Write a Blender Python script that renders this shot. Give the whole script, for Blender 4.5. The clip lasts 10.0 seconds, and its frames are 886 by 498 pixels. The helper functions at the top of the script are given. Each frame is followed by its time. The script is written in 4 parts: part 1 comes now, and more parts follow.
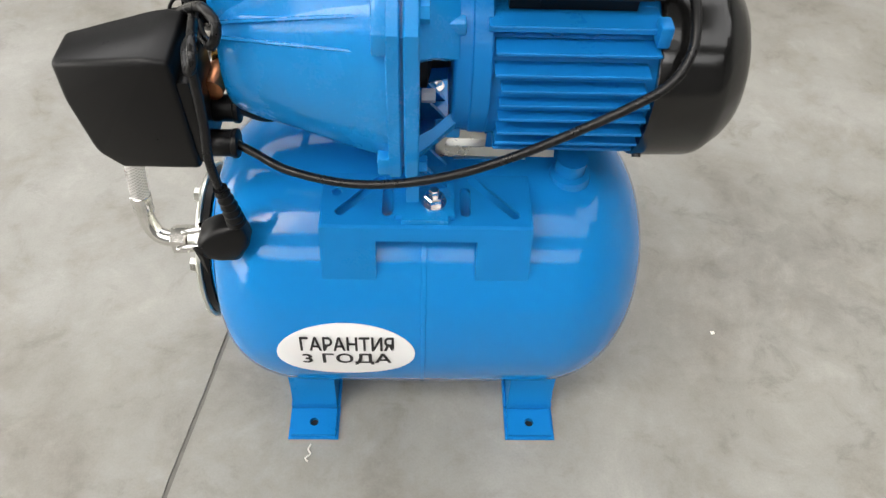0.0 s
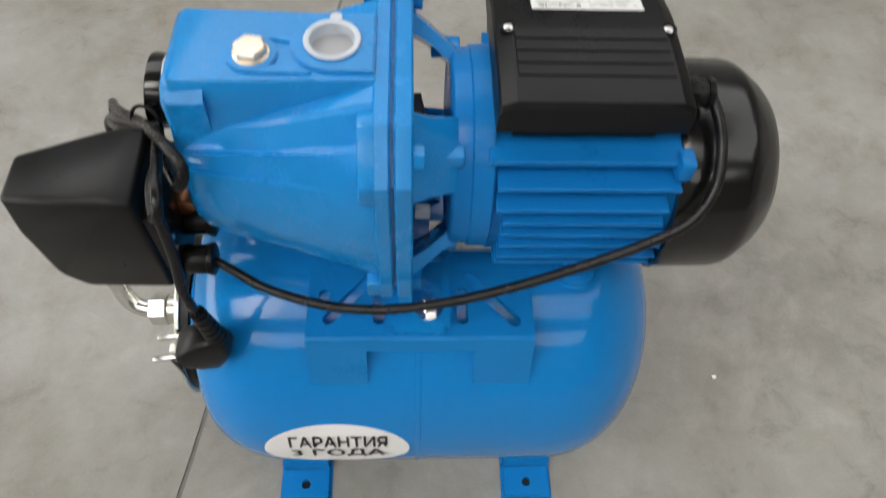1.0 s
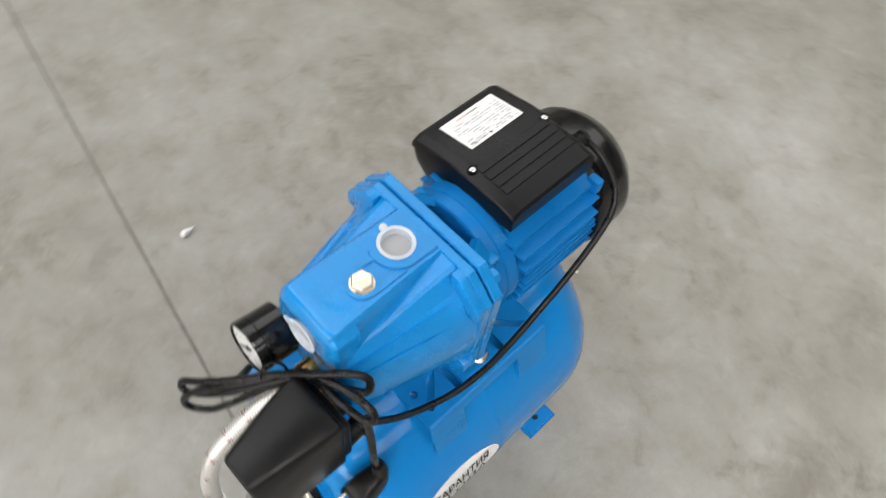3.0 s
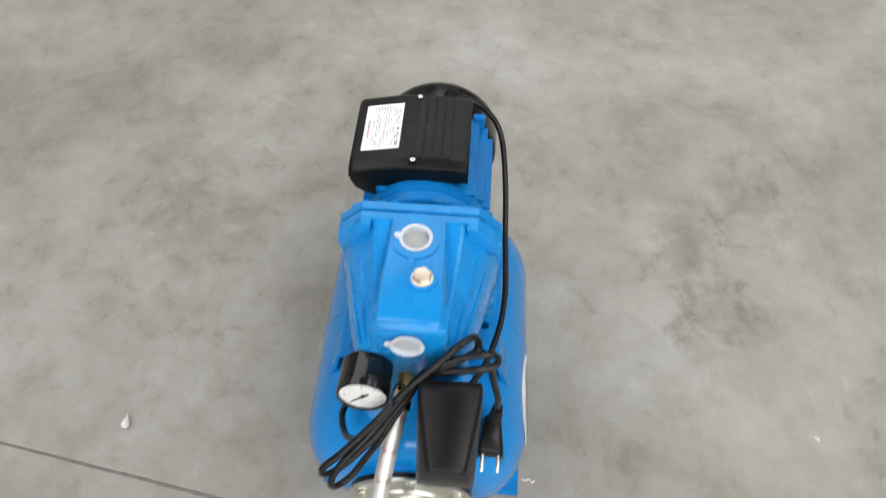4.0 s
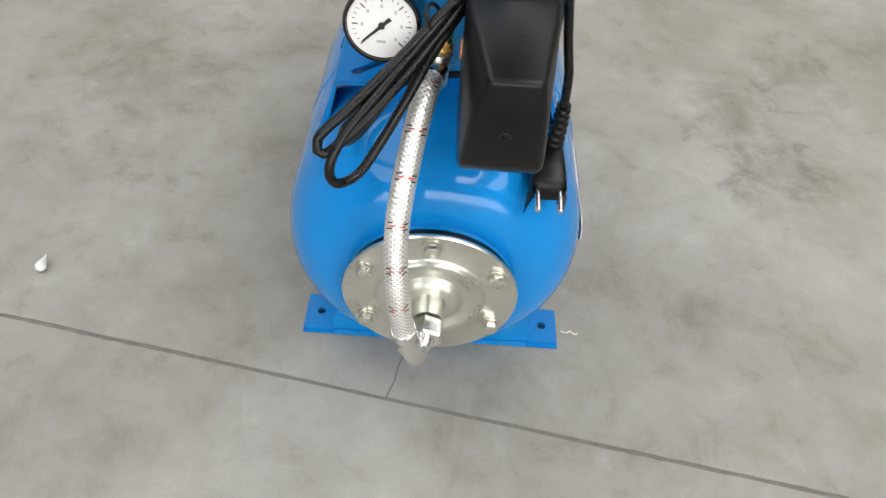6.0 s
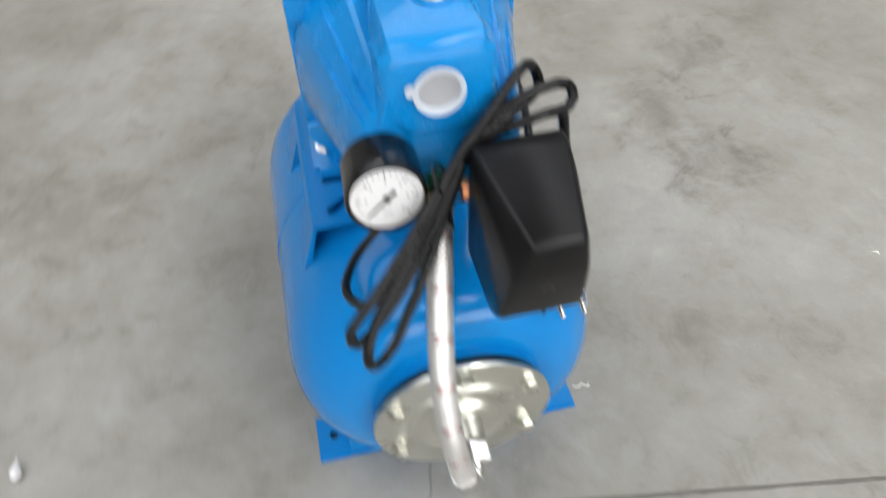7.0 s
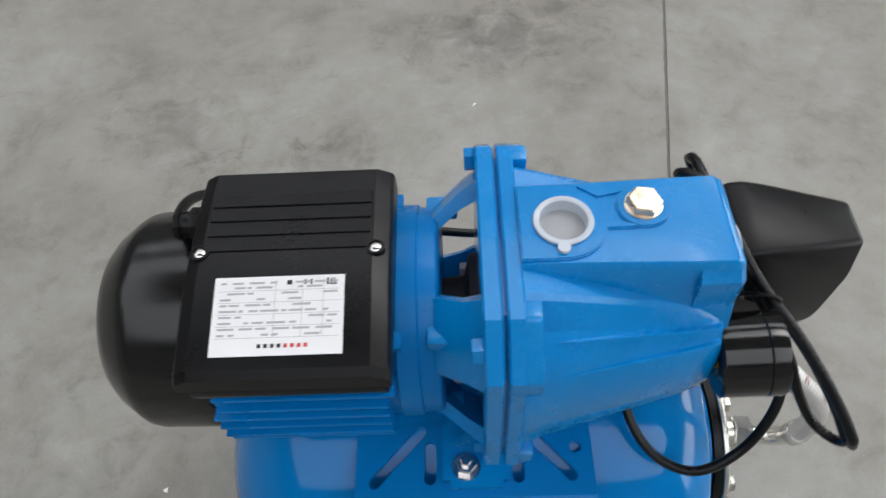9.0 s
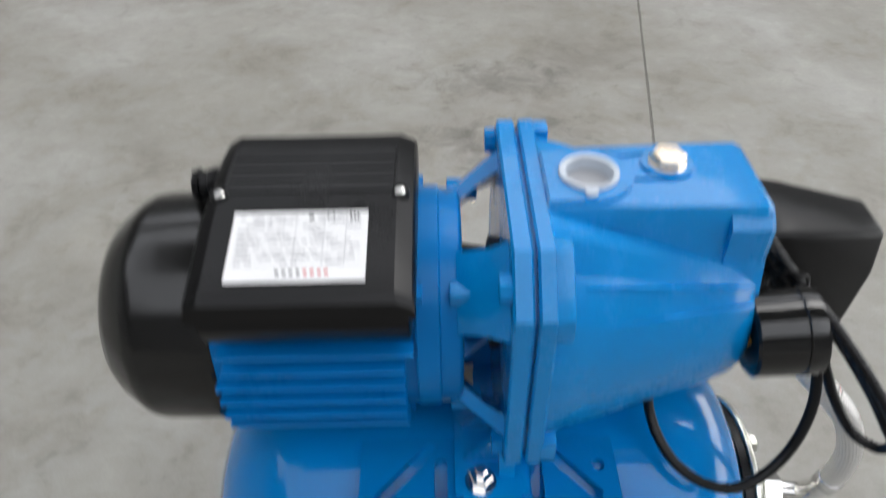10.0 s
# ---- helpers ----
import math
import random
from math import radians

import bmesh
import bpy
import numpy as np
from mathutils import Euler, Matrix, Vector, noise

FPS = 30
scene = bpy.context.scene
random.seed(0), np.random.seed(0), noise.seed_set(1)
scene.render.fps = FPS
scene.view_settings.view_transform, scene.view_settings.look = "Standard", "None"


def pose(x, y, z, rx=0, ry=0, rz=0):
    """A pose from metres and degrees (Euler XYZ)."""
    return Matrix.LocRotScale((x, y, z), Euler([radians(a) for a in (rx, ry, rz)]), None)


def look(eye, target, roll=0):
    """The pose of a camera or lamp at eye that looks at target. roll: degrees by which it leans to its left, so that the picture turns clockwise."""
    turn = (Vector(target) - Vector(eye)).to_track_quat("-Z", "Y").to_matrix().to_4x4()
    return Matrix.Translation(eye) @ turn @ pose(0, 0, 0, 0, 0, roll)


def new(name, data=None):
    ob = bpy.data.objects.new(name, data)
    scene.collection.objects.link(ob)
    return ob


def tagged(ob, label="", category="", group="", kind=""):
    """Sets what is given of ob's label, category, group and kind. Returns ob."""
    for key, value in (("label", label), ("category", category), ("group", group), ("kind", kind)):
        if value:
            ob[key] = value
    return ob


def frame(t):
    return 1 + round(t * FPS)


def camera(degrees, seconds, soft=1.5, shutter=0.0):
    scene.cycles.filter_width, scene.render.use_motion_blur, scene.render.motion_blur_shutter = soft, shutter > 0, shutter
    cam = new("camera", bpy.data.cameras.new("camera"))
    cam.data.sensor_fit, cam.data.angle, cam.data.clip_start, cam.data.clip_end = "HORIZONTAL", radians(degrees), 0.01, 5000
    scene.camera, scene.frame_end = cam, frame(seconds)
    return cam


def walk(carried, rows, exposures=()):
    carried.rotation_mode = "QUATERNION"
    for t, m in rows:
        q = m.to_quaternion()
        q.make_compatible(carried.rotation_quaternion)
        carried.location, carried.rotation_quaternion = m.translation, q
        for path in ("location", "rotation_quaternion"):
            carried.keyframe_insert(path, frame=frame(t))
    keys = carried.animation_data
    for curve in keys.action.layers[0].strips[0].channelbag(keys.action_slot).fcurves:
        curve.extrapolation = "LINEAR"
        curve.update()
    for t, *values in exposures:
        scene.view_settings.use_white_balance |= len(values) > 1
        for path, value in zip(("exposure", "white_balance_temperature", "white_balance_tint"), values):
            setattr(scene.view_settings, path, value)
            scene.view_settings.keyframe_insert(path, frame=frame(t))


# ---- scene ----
cam = camera(62.8, 10.0, soft=1.3, shutter=0.5)
PATH = [
    (0, (-0.004, -0.442, 0.712), (0.06, 0.788, -0.863), 3.0),
    (0.5, (-0.012, -0.385, 0.724), (0.069, 0.764, -0.911), 3.7),
    (1, (-0.007, -0.306, 0.759), (0.084, 0.746, -0.939), 4.3),
    (1.5, (-0.007, -0.262, 0.82), (0.07, 0.732, -0.914), 5.3),
    (2, (-0.055, -0.285, 0.881), (0.2, 0.637, -0.875), 9.8),
    (2.5, (-0.162, -0.28, 0.936), (0.382, 0.548, -0.802), 7.6),
    (2.7, (-0.213, -0.263, 0.952), (0.439, 0.522, -0.768), 8.0),
    (3.8, (-0.388, -0.065, 1.007), (0.742, 0.078, -0.637), 4.0),
    (4, (-0.451, -0.044, 1.026), (0.707, 0.021, -0.603), 1.0),
    (4.5, (-0.524, -0.031, 0.986), (0.72, 0.044, -0.578), -2.2),
    (5, (-0.561, -0.031, 0.795), (0.794, 0.09, -0.672), -4.0),
    (5.5, (-0.584, -0.009, 0.668), (0.816, 0.068, -0.758), -0.3),
    (5.7, (-0.588, -0.004, 0.638), (0.797, 0.043, -0.804), 2.3),
    (6.8, (-0.537, 0.045, 0.68), (0.751, -0.151, -0.837), 1.8),
    (7, (-0.483, 0.075, 0.698), (0.809, -0.194, -0.805), -1.8),
    (7.5, (-0.352, 0.142, 0.754), (0.662, -0.584, -0.81), 4.8),
    (8, (-0.203, 0.21, 0.76), (0.449, -0.863, -0.796), 0.3),
    (8.5, (-0.072, 0.224, 0.781), (0.312, -1.025, -0.734), -3.3),
    (9, (0.003, 0.232, 0.785), (0.059, -0.905, -0.859), -4.4),
    (9.5, (0.03, 0.263, 0.785), (0.043, -1.149, -0.631), -3.9),
    (10, (0.027, 0.312, 0.703), (0.028, -1.174, -0.636), -1.2),
]
EXPOSURES = [(0, 2.81, 6980, 10), (0.5, 2.66, 6980, 10), (1, 2.31, 6980, 10), (1.5, 2.21, 6980, 10), (2, 2.18, 6980, 10), (2.5, 2.43, 6980, 10), (4, 2.53, 6800, 10), (4.5, 2.51, 6800, 10), (5, 2.53, 6800, 10), (5.5, 2.61, 6800, 10), (7, 2.58, 6620, 10), (7.5, 2.18, 6480, 10), (8, 2.18, 6480, 10), (8.5, 2.18, 6480, 10), (9, 2.13, 6480, 10), (9.5, 2.23, 6480, 10), (10, 2.33, 6480, 10)]
walk(cam, [(t, look(eye, target, roll)) for t, eye, target, roll in PATH], EXPOSURES)

# ---- world, sun, exposure ----
world = bpy.data.worlds.new("overcast_sky")
scene.world = world
world.use_nodes = True
wn = world.node_tree
sky = wn.nodes.new("ShaderNodeTexSky")
sky.sky_type, sky.sun_disc, sky.sun_elevation, sky.sun_rotation = "NISHITA", False, radians(58), radians(246)
grey = wn.nodes.new("ShaderNodeHueSaturation")
grey.inputs["Saturation"].default_value = 0.12
wn.links.new(sky.outputs["Color"], grey.inputs["Color"])
wn.links.new(grey.outputs["Color"], wn.nodes["Background"].inputs["Color"])
wn.nodes["Background"].inputs["Strength"].default_value = 0.15
sun_data = bpy.data.lights.new("sun", "SUN")
sun_data.energy, sun_data.angle, sun_data.color = 0.25, radians(40), (1.0, 0.96, 0.9)
sun = new("sun", sun_data)
sun.matrix_world = look((-3.2, -1.4, 5.6), (0, 0, 0))
scene.view_settings.exposure = 0.0

YC = 0.003          # the middle line of tank and pump
ZT, RT = 0.1545, 0.1345   # tank axis height and radius
ZP = 0.389          # pump axis height


# ---- materials ----
def material(name, color, rough, metal=0.0, vary=0.12, scale=14.0, grain=220.0, bump=0.15, depth=0.0006, coat=0.0, spread=0.1, dark=None, spec=0.5):
    m = bpy.data.materials.new(name)
    m.use_nodes = True
    t = m.node_tree
    b = t.nodes["Principled BSDF"]
    b.inputs["Metallic"].default_value = metal
    b.inputs["Coat Weight"].default_value = coat
    b.inputs["Specular IOR Level"].default_value = spec
    b.inputs["Coat Roughness"].default_value = 0.06
    co = t.nodes.new("ShaderNodeTexCoord")
    big, fine = t.nodes.new("ShaderNodeTexNoise"), t.nodes.new("ShaderNodeTexNoise")
    for n, s, d in ((big, scale, 5.0), (fine, grain, 3.0)):
        n.inputs["Scale"].default_value, n.inputs["Detail"].default_value = s, d
        t.links.new(co.outputs["Object"], n.inputs["Vector"])
    mix = t.nodes.new("ShaderNodeMix")
    mix.data_type = "RGBA"
    lo = dark or tuple(c * (1 - vary) for c in color)
    hi = tuple(min(1.0, c * (1 + vary)) for c in color)
    mix.inputs["A"].default_value, mix.inputs["B"].default_value = (*lo, 1), (*hi, 1)
    t.links.new(big.outputs["Fac"], mix.inputs["Factor"])
    t.links.new(mix.outputs["Result"], b.inputs["Base Color"])
    mr = t.nodes.new("ShaderNodeMapRange")
    mr.inputs["To Min"].default_value, mr.inputs["To Max"].default_value = max(0.02, rough - spread), min(1, rough + spread)
    add = t.nodes.new("ShaderNodeMath")
    add.operation = "MULTIPLY_ADD"
    t.links.new(fine.outputs["Fac"], add.inputs[0])
    add.inputs[1].default_value = 0.35
    t.links.new(big.outputs["Fac"], add.inputs[2])
    t.links.new(add.outputs[0], mr.inputs["Value"])
    mr.inputs["From Min"].default_value, mr.inputs["From Max"].default_value = 0.4, 0.9
    t.links.new(mr.outputs["Result"], b.inputs["Roughness"])
    if bump:
        bp = t.nodes.new("ShaderNodeBump")
        bp.inputs["Strength"].default_value, bp.inputs["Distance"].default_value = bump, depth
        t.links.new(fine.outputs["Fac"], bp.inputs["Height"])
        t.links.new(bp.outputs["Normal"], b.inputs["Normal"])
    return m


BLUE = (0.0003, 0.190, 0.525)
TANK_PAINT = material("glossy_blue_enamel", BLUE, 0.13, vary=0.06, scale=9, grain=60, bump=0.05, depth=0.0015, coat=0.32, spread=0.05, spec=0.15)
CAST_PAINT = material("blue_paint_on_cast_iron", (0.0003, 0.213, 0.565), 0.24, vary=0.1, scale=30, grain=420, bump=0.16, depth=0.0014, coat=0.35, spec=0.22)
MOTOR_PAINT = material("blue_paint_on_aluminium", (0.0003, 0.158, 0.460), 0.32, vary=0.1, scale=24, grain=300, bump=0.1, coat=0.05, spec=0.16)
SHEET_PAINT = material("blue_powder_coat", (0.0003, 0.180, 0.495), 0.32, vary=0.08, scale=18, grain=500, bump=0.1, coat=0.05, spec=0.18)
BLACK_PLASTIC = material("satin_black_plastic", (0.0045, 0.0045, 0.005), 0.34, vary=0.25, scale=20, grain=900, bump=0.12, depth=0.0004, spec=0.24)
BLACK_GLOSS = material("black_painted_steel", (0.006, 0.006, 0.006), 0.17, vary=0.3, scale=12, grain=160, bump=0.06)
RUBBER = material("black_rubber_sheath", (0.006, 0.006, 0.0065), 0.3, vary=0.2, scale=40, grain=600, bump=0.1, spec=0.28)
# near-black colour that stands in for shade inside holes and recesses
RECESS_SHADE = material("dark_recess_shade", (0.01, 0.012, 0.016), 0.7, vary=0.3)
ZINC = material("zinc_plated_steel", (0.66, 0.66, 0.60), 0.3, 1.0, vary=0.12, scale=35, grain=260, bump=0.1, spread=0.06)
CHROME = material("chromed_steel", (0.78, 0.77, 0.75), 0.16, 1.0, vary=0.08, scale=60, bump=0.04)
BRASS = material("yellow_brass", (0.72, 0.44, 0.13), 0.28, 1.0, vary=0.12, scale=80, bump=0.06)
COPPER = material("reddish_copper_alloy", (0.62, 0.26, 0.13), 0.34, 1.0, vary=0.15, scale=80, bump=0.06)
NICKEL_BRASS = material("pale_nickelled_brass", (0.80, 0.68, 0.54), 0.3, 1.0, vary=0.08, scale=90, bump=0.06)
WHITE_CAP = material("milky_white_polythene", (0.50, 0.55, 0.61), 0.42, vary=0.05, scale=60, bump=0.05)
PALE_CAP = material("cloudy_grey_polythene", (0.34, 0.345, 0.36), 0.5, vary=0.12, scale=50, bump=0.08)
PAPER = material("white_vinyl", (0.80, 0.80, 0.80), 0.4, vary=0.03, scale=20, bump=0.03)
INK = material("black_print", (0.012, 0.012, 0.014), 0.5, vary=0.2, bump=0)
GREY_INK = material("grey_fine_print", (0.42, 0.42, 0.43), 0.5, vary=0.2, scale=300, bump=0)
RED_INK = material("red_print", (0.55, 0.06, 0.06), 0.5, vary=0.15, scale=200, bump=0)
DIAL = material("white_dial_enamel", (0.72, 0.72, 0.72), 0.35, vary=0.04, bump=0)
CHIP = material("pale_chip", (0.75, 0.72, 0.66), 0.5, vary=0.1, scale=300, bump=0.2)
STRAW = material("dry_straw", (0.46, 0.38, 0.22), 0.6, vary=0.2, scale=200, bump=0.2)
WALL_MAT = material("grey_sheet_wall", (0.26, 0.26, 0.255), 0.6, vary=0.1, scale=0.8, grain=20, bump=0.1)
STEEL_BEAM = material("grey_roof_steel", (0.32, 0.33, 0.34), 0.5, vary=0.1, scale=2, grain=30, bump=0.1)


def concrete():
    m = bpy.data.materials.new("worn_trowelled_concrete")
    m.use_nodes = True
    t = m.node_tree
    b = t.nodes["Principled BSDF"]
    co = t.nodes.new("ShaderNodeTexCoord")

    def noise_tex(scale, detail, rough=0.55, distort=0.0):
        n = t.nodes.new("ShaderNodeTexNoise")
        n.inputs["Scale"].default_value, n.inputs["Detail"].default_value = scale, detail
        n.inputs["Roughness"].default_value, n.inputs["Distortion"].default_value = rough, distort
        t.links.new(co.outputs["Object"], n.inputs["Vector"])
        return n

    def ramp(src, stops):
        r = t.nodes.new("ShaderNodeValToRGB")
        e = r.color_ramp.elements
        while len(e) < len(stops):
            e.new(0.5)
        for el, (p, c) in zip(e, stops):
            el.position, el.color = p, (*c, 1)
        t.links.new(src, r.inputs["Fac"])
        return r

    def blend(kind, fac, a, c):
        x = t.nodes.new("ShaderNodeMix")
        x.data_type, x.blend_type = "RGBA", kind
        x.inputs["Factor"].default_value = fac
        t.links.new(a, x.inputs["A"])
        t.links.new(c, x.inputs["B"])
        return x

    cloud = noise_tex(1.9, 8, 0.62, 0.4)
    patch = noise_tex(7.0, 10, 0.70, 0.25)
    smear = noise_tex(19.0, 8, 0.68, 0.5)
    fine = noise_tex(75, 5, 0.65)
    grit = noise_tex(420, 3, 0.6)
    c1 = ramp(cloud.outputs["Fac"], ((0.32, (0.192, 0.181, 0.158)), (0.44, (0.236, 0.226, 0.202)), (0.54, (0.266, 0.259, 0.237)), (0.68, (0.312, 0.308, 0.289))))
    c2 = ramp(patch.outputs["Fac"], ((0.31, (0.70, 0.67, 0.63)), (0.42, (0.90, 0.88, 0.85)), (0.51, (1.0, 1.0, 1.0)), (0.68, (1.16, 1.16, 1.155))))
    c3 = ramp(smear.outputs["Fac"], ((0.33, (0.80, 0.79, 0.77)), (0.44, (0.97, 0.965, 0.96)), (0.56, (1.0, 1.0, 1.0)), (0.68, (1.13, 1.13, 1.13))))
    c4 = ramp(grit.outputs["Fac"], ((0.30, (0.92, 0.92, 0.92)), (0.55, (1.0, 1.0, 1.0)), (0.8, (1.04, 1.04, 1.04))))
    x = blend("MULTIPLY", 0.9, c1.outputs["Color"], c2.outputs["Color"])
    x = blend("MULTIPLY", 0.85, x.outputs["Result"], c3.outputs["Color"])
    x = blend("MULTIPLY", 0.8, x.outputs["Result"], c4.outputs["Color"])

    # a few stains of their own: oily dark ones and pale worn ones, ragged by the patch noise
    def stain(x_in, cx, cy, rx, ry, tint):
        mp = t.nodes.new("ShaderNodeMapping")
        mp.inputs["Location"].default_value = (-cx / rx, -cy / ry, 0)
        mp.inputs["Scale"].default_value = (1 / rx, 1 / ry, 0)
        t.links.new(co.outputs["Object"], mp.inputs["Vector"])
        ln = t.nodes.new("ShaderNodeVectorMath")
        ln.operation = "LENGTH"
        t.links.new(mp.outputs["Vector"], ln.inputs[0])
        rag = t.nodes.new("ShaderNodeMath")
        rag.operation = "MULTIPLY_ADD"
        rag.inputs[1].default_value = 5.0
        t.links.new(smear.outputs["Fac"], rag.inputs[0])
        t.links.new(ln.outputs["Value"], rag.inputs[2])
        rg = t.nodes.new("ShaderNodeMapRange")
        rg.inputs["From Min"].default_value, rg.inputs["From Max"].default_value = 2.6, 3.9
        rg.inputs["To Min"].default_value, rg.inputs["To Max"].default_value = 1.0, 0.0
        t.links.new(rag.outputs[0], rg.inputs["Value"])
        mx = t.nodes.new("ShaderNodeMix")
        mx.data_type, mx.blend_type = "RGBA", "MULTIPLY"
        mx.inputs["B"].default_value = (*tint, 1)
        t.links.new(rg.outputs["Result"], mx.inputs["Factor"])
        t.links.new(x_in.outputs["Result"], mx.inputs["A"])
        return mx

    for cx, cy, rx, ry, tint in ((-0.07, -0.74, 0.11, 0.055, (0.66, 0.65, 0.64)), (-0.09, -0.96, 0.13, 0.06, (0.70, 0.69, 0.68)), (0.19, -0.455, 0.06, 0.05, (0.74, 0.73, 0.71)),
                                 (0.30, -0.42, 0.09, 0.05, (0.80, 0.78, 0.76)), (0.42, -0.55, 0.09, 0.07, (0.80, 0.79, 0.77)), (-0.34, 0.585, 0.09, 0.06, (0.84, 0.79, 0.72)),
                                 (0.53, -0.46, 0.07, 0.05, (1.14, 1.14, 1.14)), (0.46, 0.06, 0.10, 0.12, (0.86, 0.86, 0.86)), (0.29, 0.44, 0.14, 0.10, (0.88, 0.86, 0.83))):
        x = stain(x, cx, cy, rx, ry, tint)
    t.links.new(x.outputs["Result"], b.inputs["Base Color"])
    rr = t.nodes.new("ShaderNodeMapRange")
    rr.inputs["To Min"].default_value, rr.inputs["To Max"].default_value = 0.36, 0.62
    t.links.new(patch.outputs["Fac"], rr.inputs["Value"])
    t.links.new(rr.outputs["Result"], b.inputs["Roughness"])
    add = t.nodes.new("ShaderNodeMath")
    add.operation = "MULTIPLY_ADD"
    add.inputs[1].default_value = 0.35
    t.links.new(grit.outputs["Fac"], add.inputs[0])
    t.links.new(fine.outputs["Fac"], add.inputs[2])
    bp = t.nodes.new("ShaderNodeBump")
    bp.inputs["Strength"].default_value, bp.inputs["Distance"].default_value = 0.16, 0.0015
    t.links.new(add.outputs[0], bp.inputs["Height"])
    t.links.new(bp.outputs["Normal"], b.inputs["Normal"])
    return m


CONCRETE = concrete()
JOINT_DIRT = material("dirt_in_the_joint", (0.15, 0.143, 0.128), 0.9, vary=0.4, scale=60, grain=300, bump=0.4)


def braid():
    m = bpy.data.materials.new("braided_steel_sleeve")
    m.use_nodes = True
    t = m.node_tree
    b = t.nodes["Principled BSDF"]
    uv = t.nodes.new("ShaderNodeTexCoord")
    waves = []
    for sgn in (1, -1):
        mp = t.nodes.new("ShaderNodeMapping")
        mp.inputs["Scale"].default_value = (14.0, 330.0 * sgn, 1)
        t.links.new(uv.outputs["UV"], mp.inputs["Vector"])
        w = t.nodes.new("ShaderNodeTexWave")
        w.wave_type, w.bands_direction = "BANDS", "DIAGONAL"
        w.inputs["Scale"].default_value = 0.55
        t.links.new(mp.outputs["Vector"], w.inputs["Vector"])
        waves.append(w)
    mx = t.nodes.new("ShaderNodeMath")
    mx.operation = "MAXIMUM"
    t.links.new(waves[0].outputs["Fac"], mx.inputs[0])
    t.links.new(waves[1].outputs["Fac"], mx.inputs[1])
    r = t.nodes.new("ShaderNodeValToRGB")
    r.color_ramp.elements[0].color, r.color_ramp.elements[1].color = (0.42, 0.41, 0.40, 1), (0.86, 0.85, 0.83, 1)
    t.links.new(mx.outputs[0], r.inputs["Fac"])
    t.links.new(r.outputs["Color"], b.inputs["Base Color"])
    b.inputs["Metallic"].default_value, b.inputs["Roughness"].default_value = 0.75, 0.36
    bp = t.nodes.new("ShaderNodeBump")
    bp.inputs["Strength"].default_value, bp.inputs["Distance"].default_value = 0.4, 0.0008
    t.links.new(mx.outputs[0], bp.inputs["Height"])
    t.links.new(bp.outputs["Normal"], b.inputs["Normal"])
    return m


BRAID = braid()


# ---- mesh helpers ----
def finish(ob, bm, mat, smooth=35):
    bmesh.ops.recalc_face_normals(bm, faces=bm.faces)
    for f in bm.faces:
        f.smooth = True
    for e in bm.edges:
        if len(e.link_faces) == 2 and e.calc_face_angle(0) > radians(smooth):
            e.smooth = False
    bm.to_mesh(ob.data)
    bm.free()
    ob.data.materials.append(mat)
    return ob


def part(name, bm, mat, parent, label="", smooth=35):
    ob = new(name, bpy.data.meshes.new(name))
    finish(ob, bm, mat, smooth)
    ob.parent = parent
    return tagged(ob, label)


def thing(name, label, category, at=(0, 0, 0)):
    """An empty at the thing's base; its parts are built in world places and hang from it with no shift."""
    return tagged(new(name), label, category)


def box(bm, x0, x1, y0, y1, z0, z1, bevel=0.0, seg=2, m=None):
    r = bmesh.ops.create_cube(bm, size=1)
    for v in r["verts"]:
        v.co = Vector((x0 + (v.co.x + 0.5) * (x1 - x0), y0 + (v.co.y + 0.5) * (y1 - y0), z0 + (v.co.z + 0.5) * (z1 - z0)))
    if bevel:
        es = list({e for v in r["verts"] for e in v.link_edges})
        bmesh.ops.bevel(bm, geom=es, offset=bevel, segments=seg, affect="EDGES", profile=0.5)
    if m is not None:
        bmesh.ops.transform(bm, matrix=m, verts=bm.verts)
    return bm


def axis_frame(p, q):
    d = (Vector(q) - Vector(p)).normalized()
    a = Vector((0, 0, 1)) if abs(d.z) < 0.9 else Vector((1, 0, 0))
    u = d.cross(a).normalized()
    return d, u, d.cross(u)


def revolve(bm, profile, p, d, seg=48, phase=0.0):
    """Turns (along, radius) pairs about the axis from p along d; closes both ends."""
    p = Vector(p)
    d, u, w = axis_frame((0, 0, 0), d)
    rings = []
    for s, r in profile:
        if r < 1e-6:
            rings.append([bm.verts.new(p + d * s)])
        else:
            rings.append([bm.verts.new(p + d * s + (u * math.cos(2 * math.pi * i / seg + phase) + w * math.sin(2 * math.pi * i / seg + phase)) * r) for i in range(seg)])
    for a, b in zip(rings, rings[1:]):
        for i in range(seg):
            j = (i + 1) % seg
            vs = [a[i % len(a)], a[j % len(a)], b[j % len(b)], b[i % len(b)]]
            vs = [v for k, v in enumerate(vs) if v not in vs[:k]]
            if len(vs) > 2:
                bm.faces.new(vs)
    for r in (rings[0], rings[-1]):
        if len(r) > 2:
            bm.faces.new(r)
    return bm


def rod(bm, p, q, r, seg=20, bevel=0.0, phase=0.0):
    n = (Vector(q) - Vector(p)).length
    b = bevel
    prof = [(0, r), (n, r)] if not b else [(0, r - b), (b * 0.3, r - b * 0.3), (b, r), (n - b, r), (n - b * 0.3, r - b * 0.3), (n, r - b)]
    return revolve(bm, prof, p, Vector(q) - Vector(p), seg, phase)


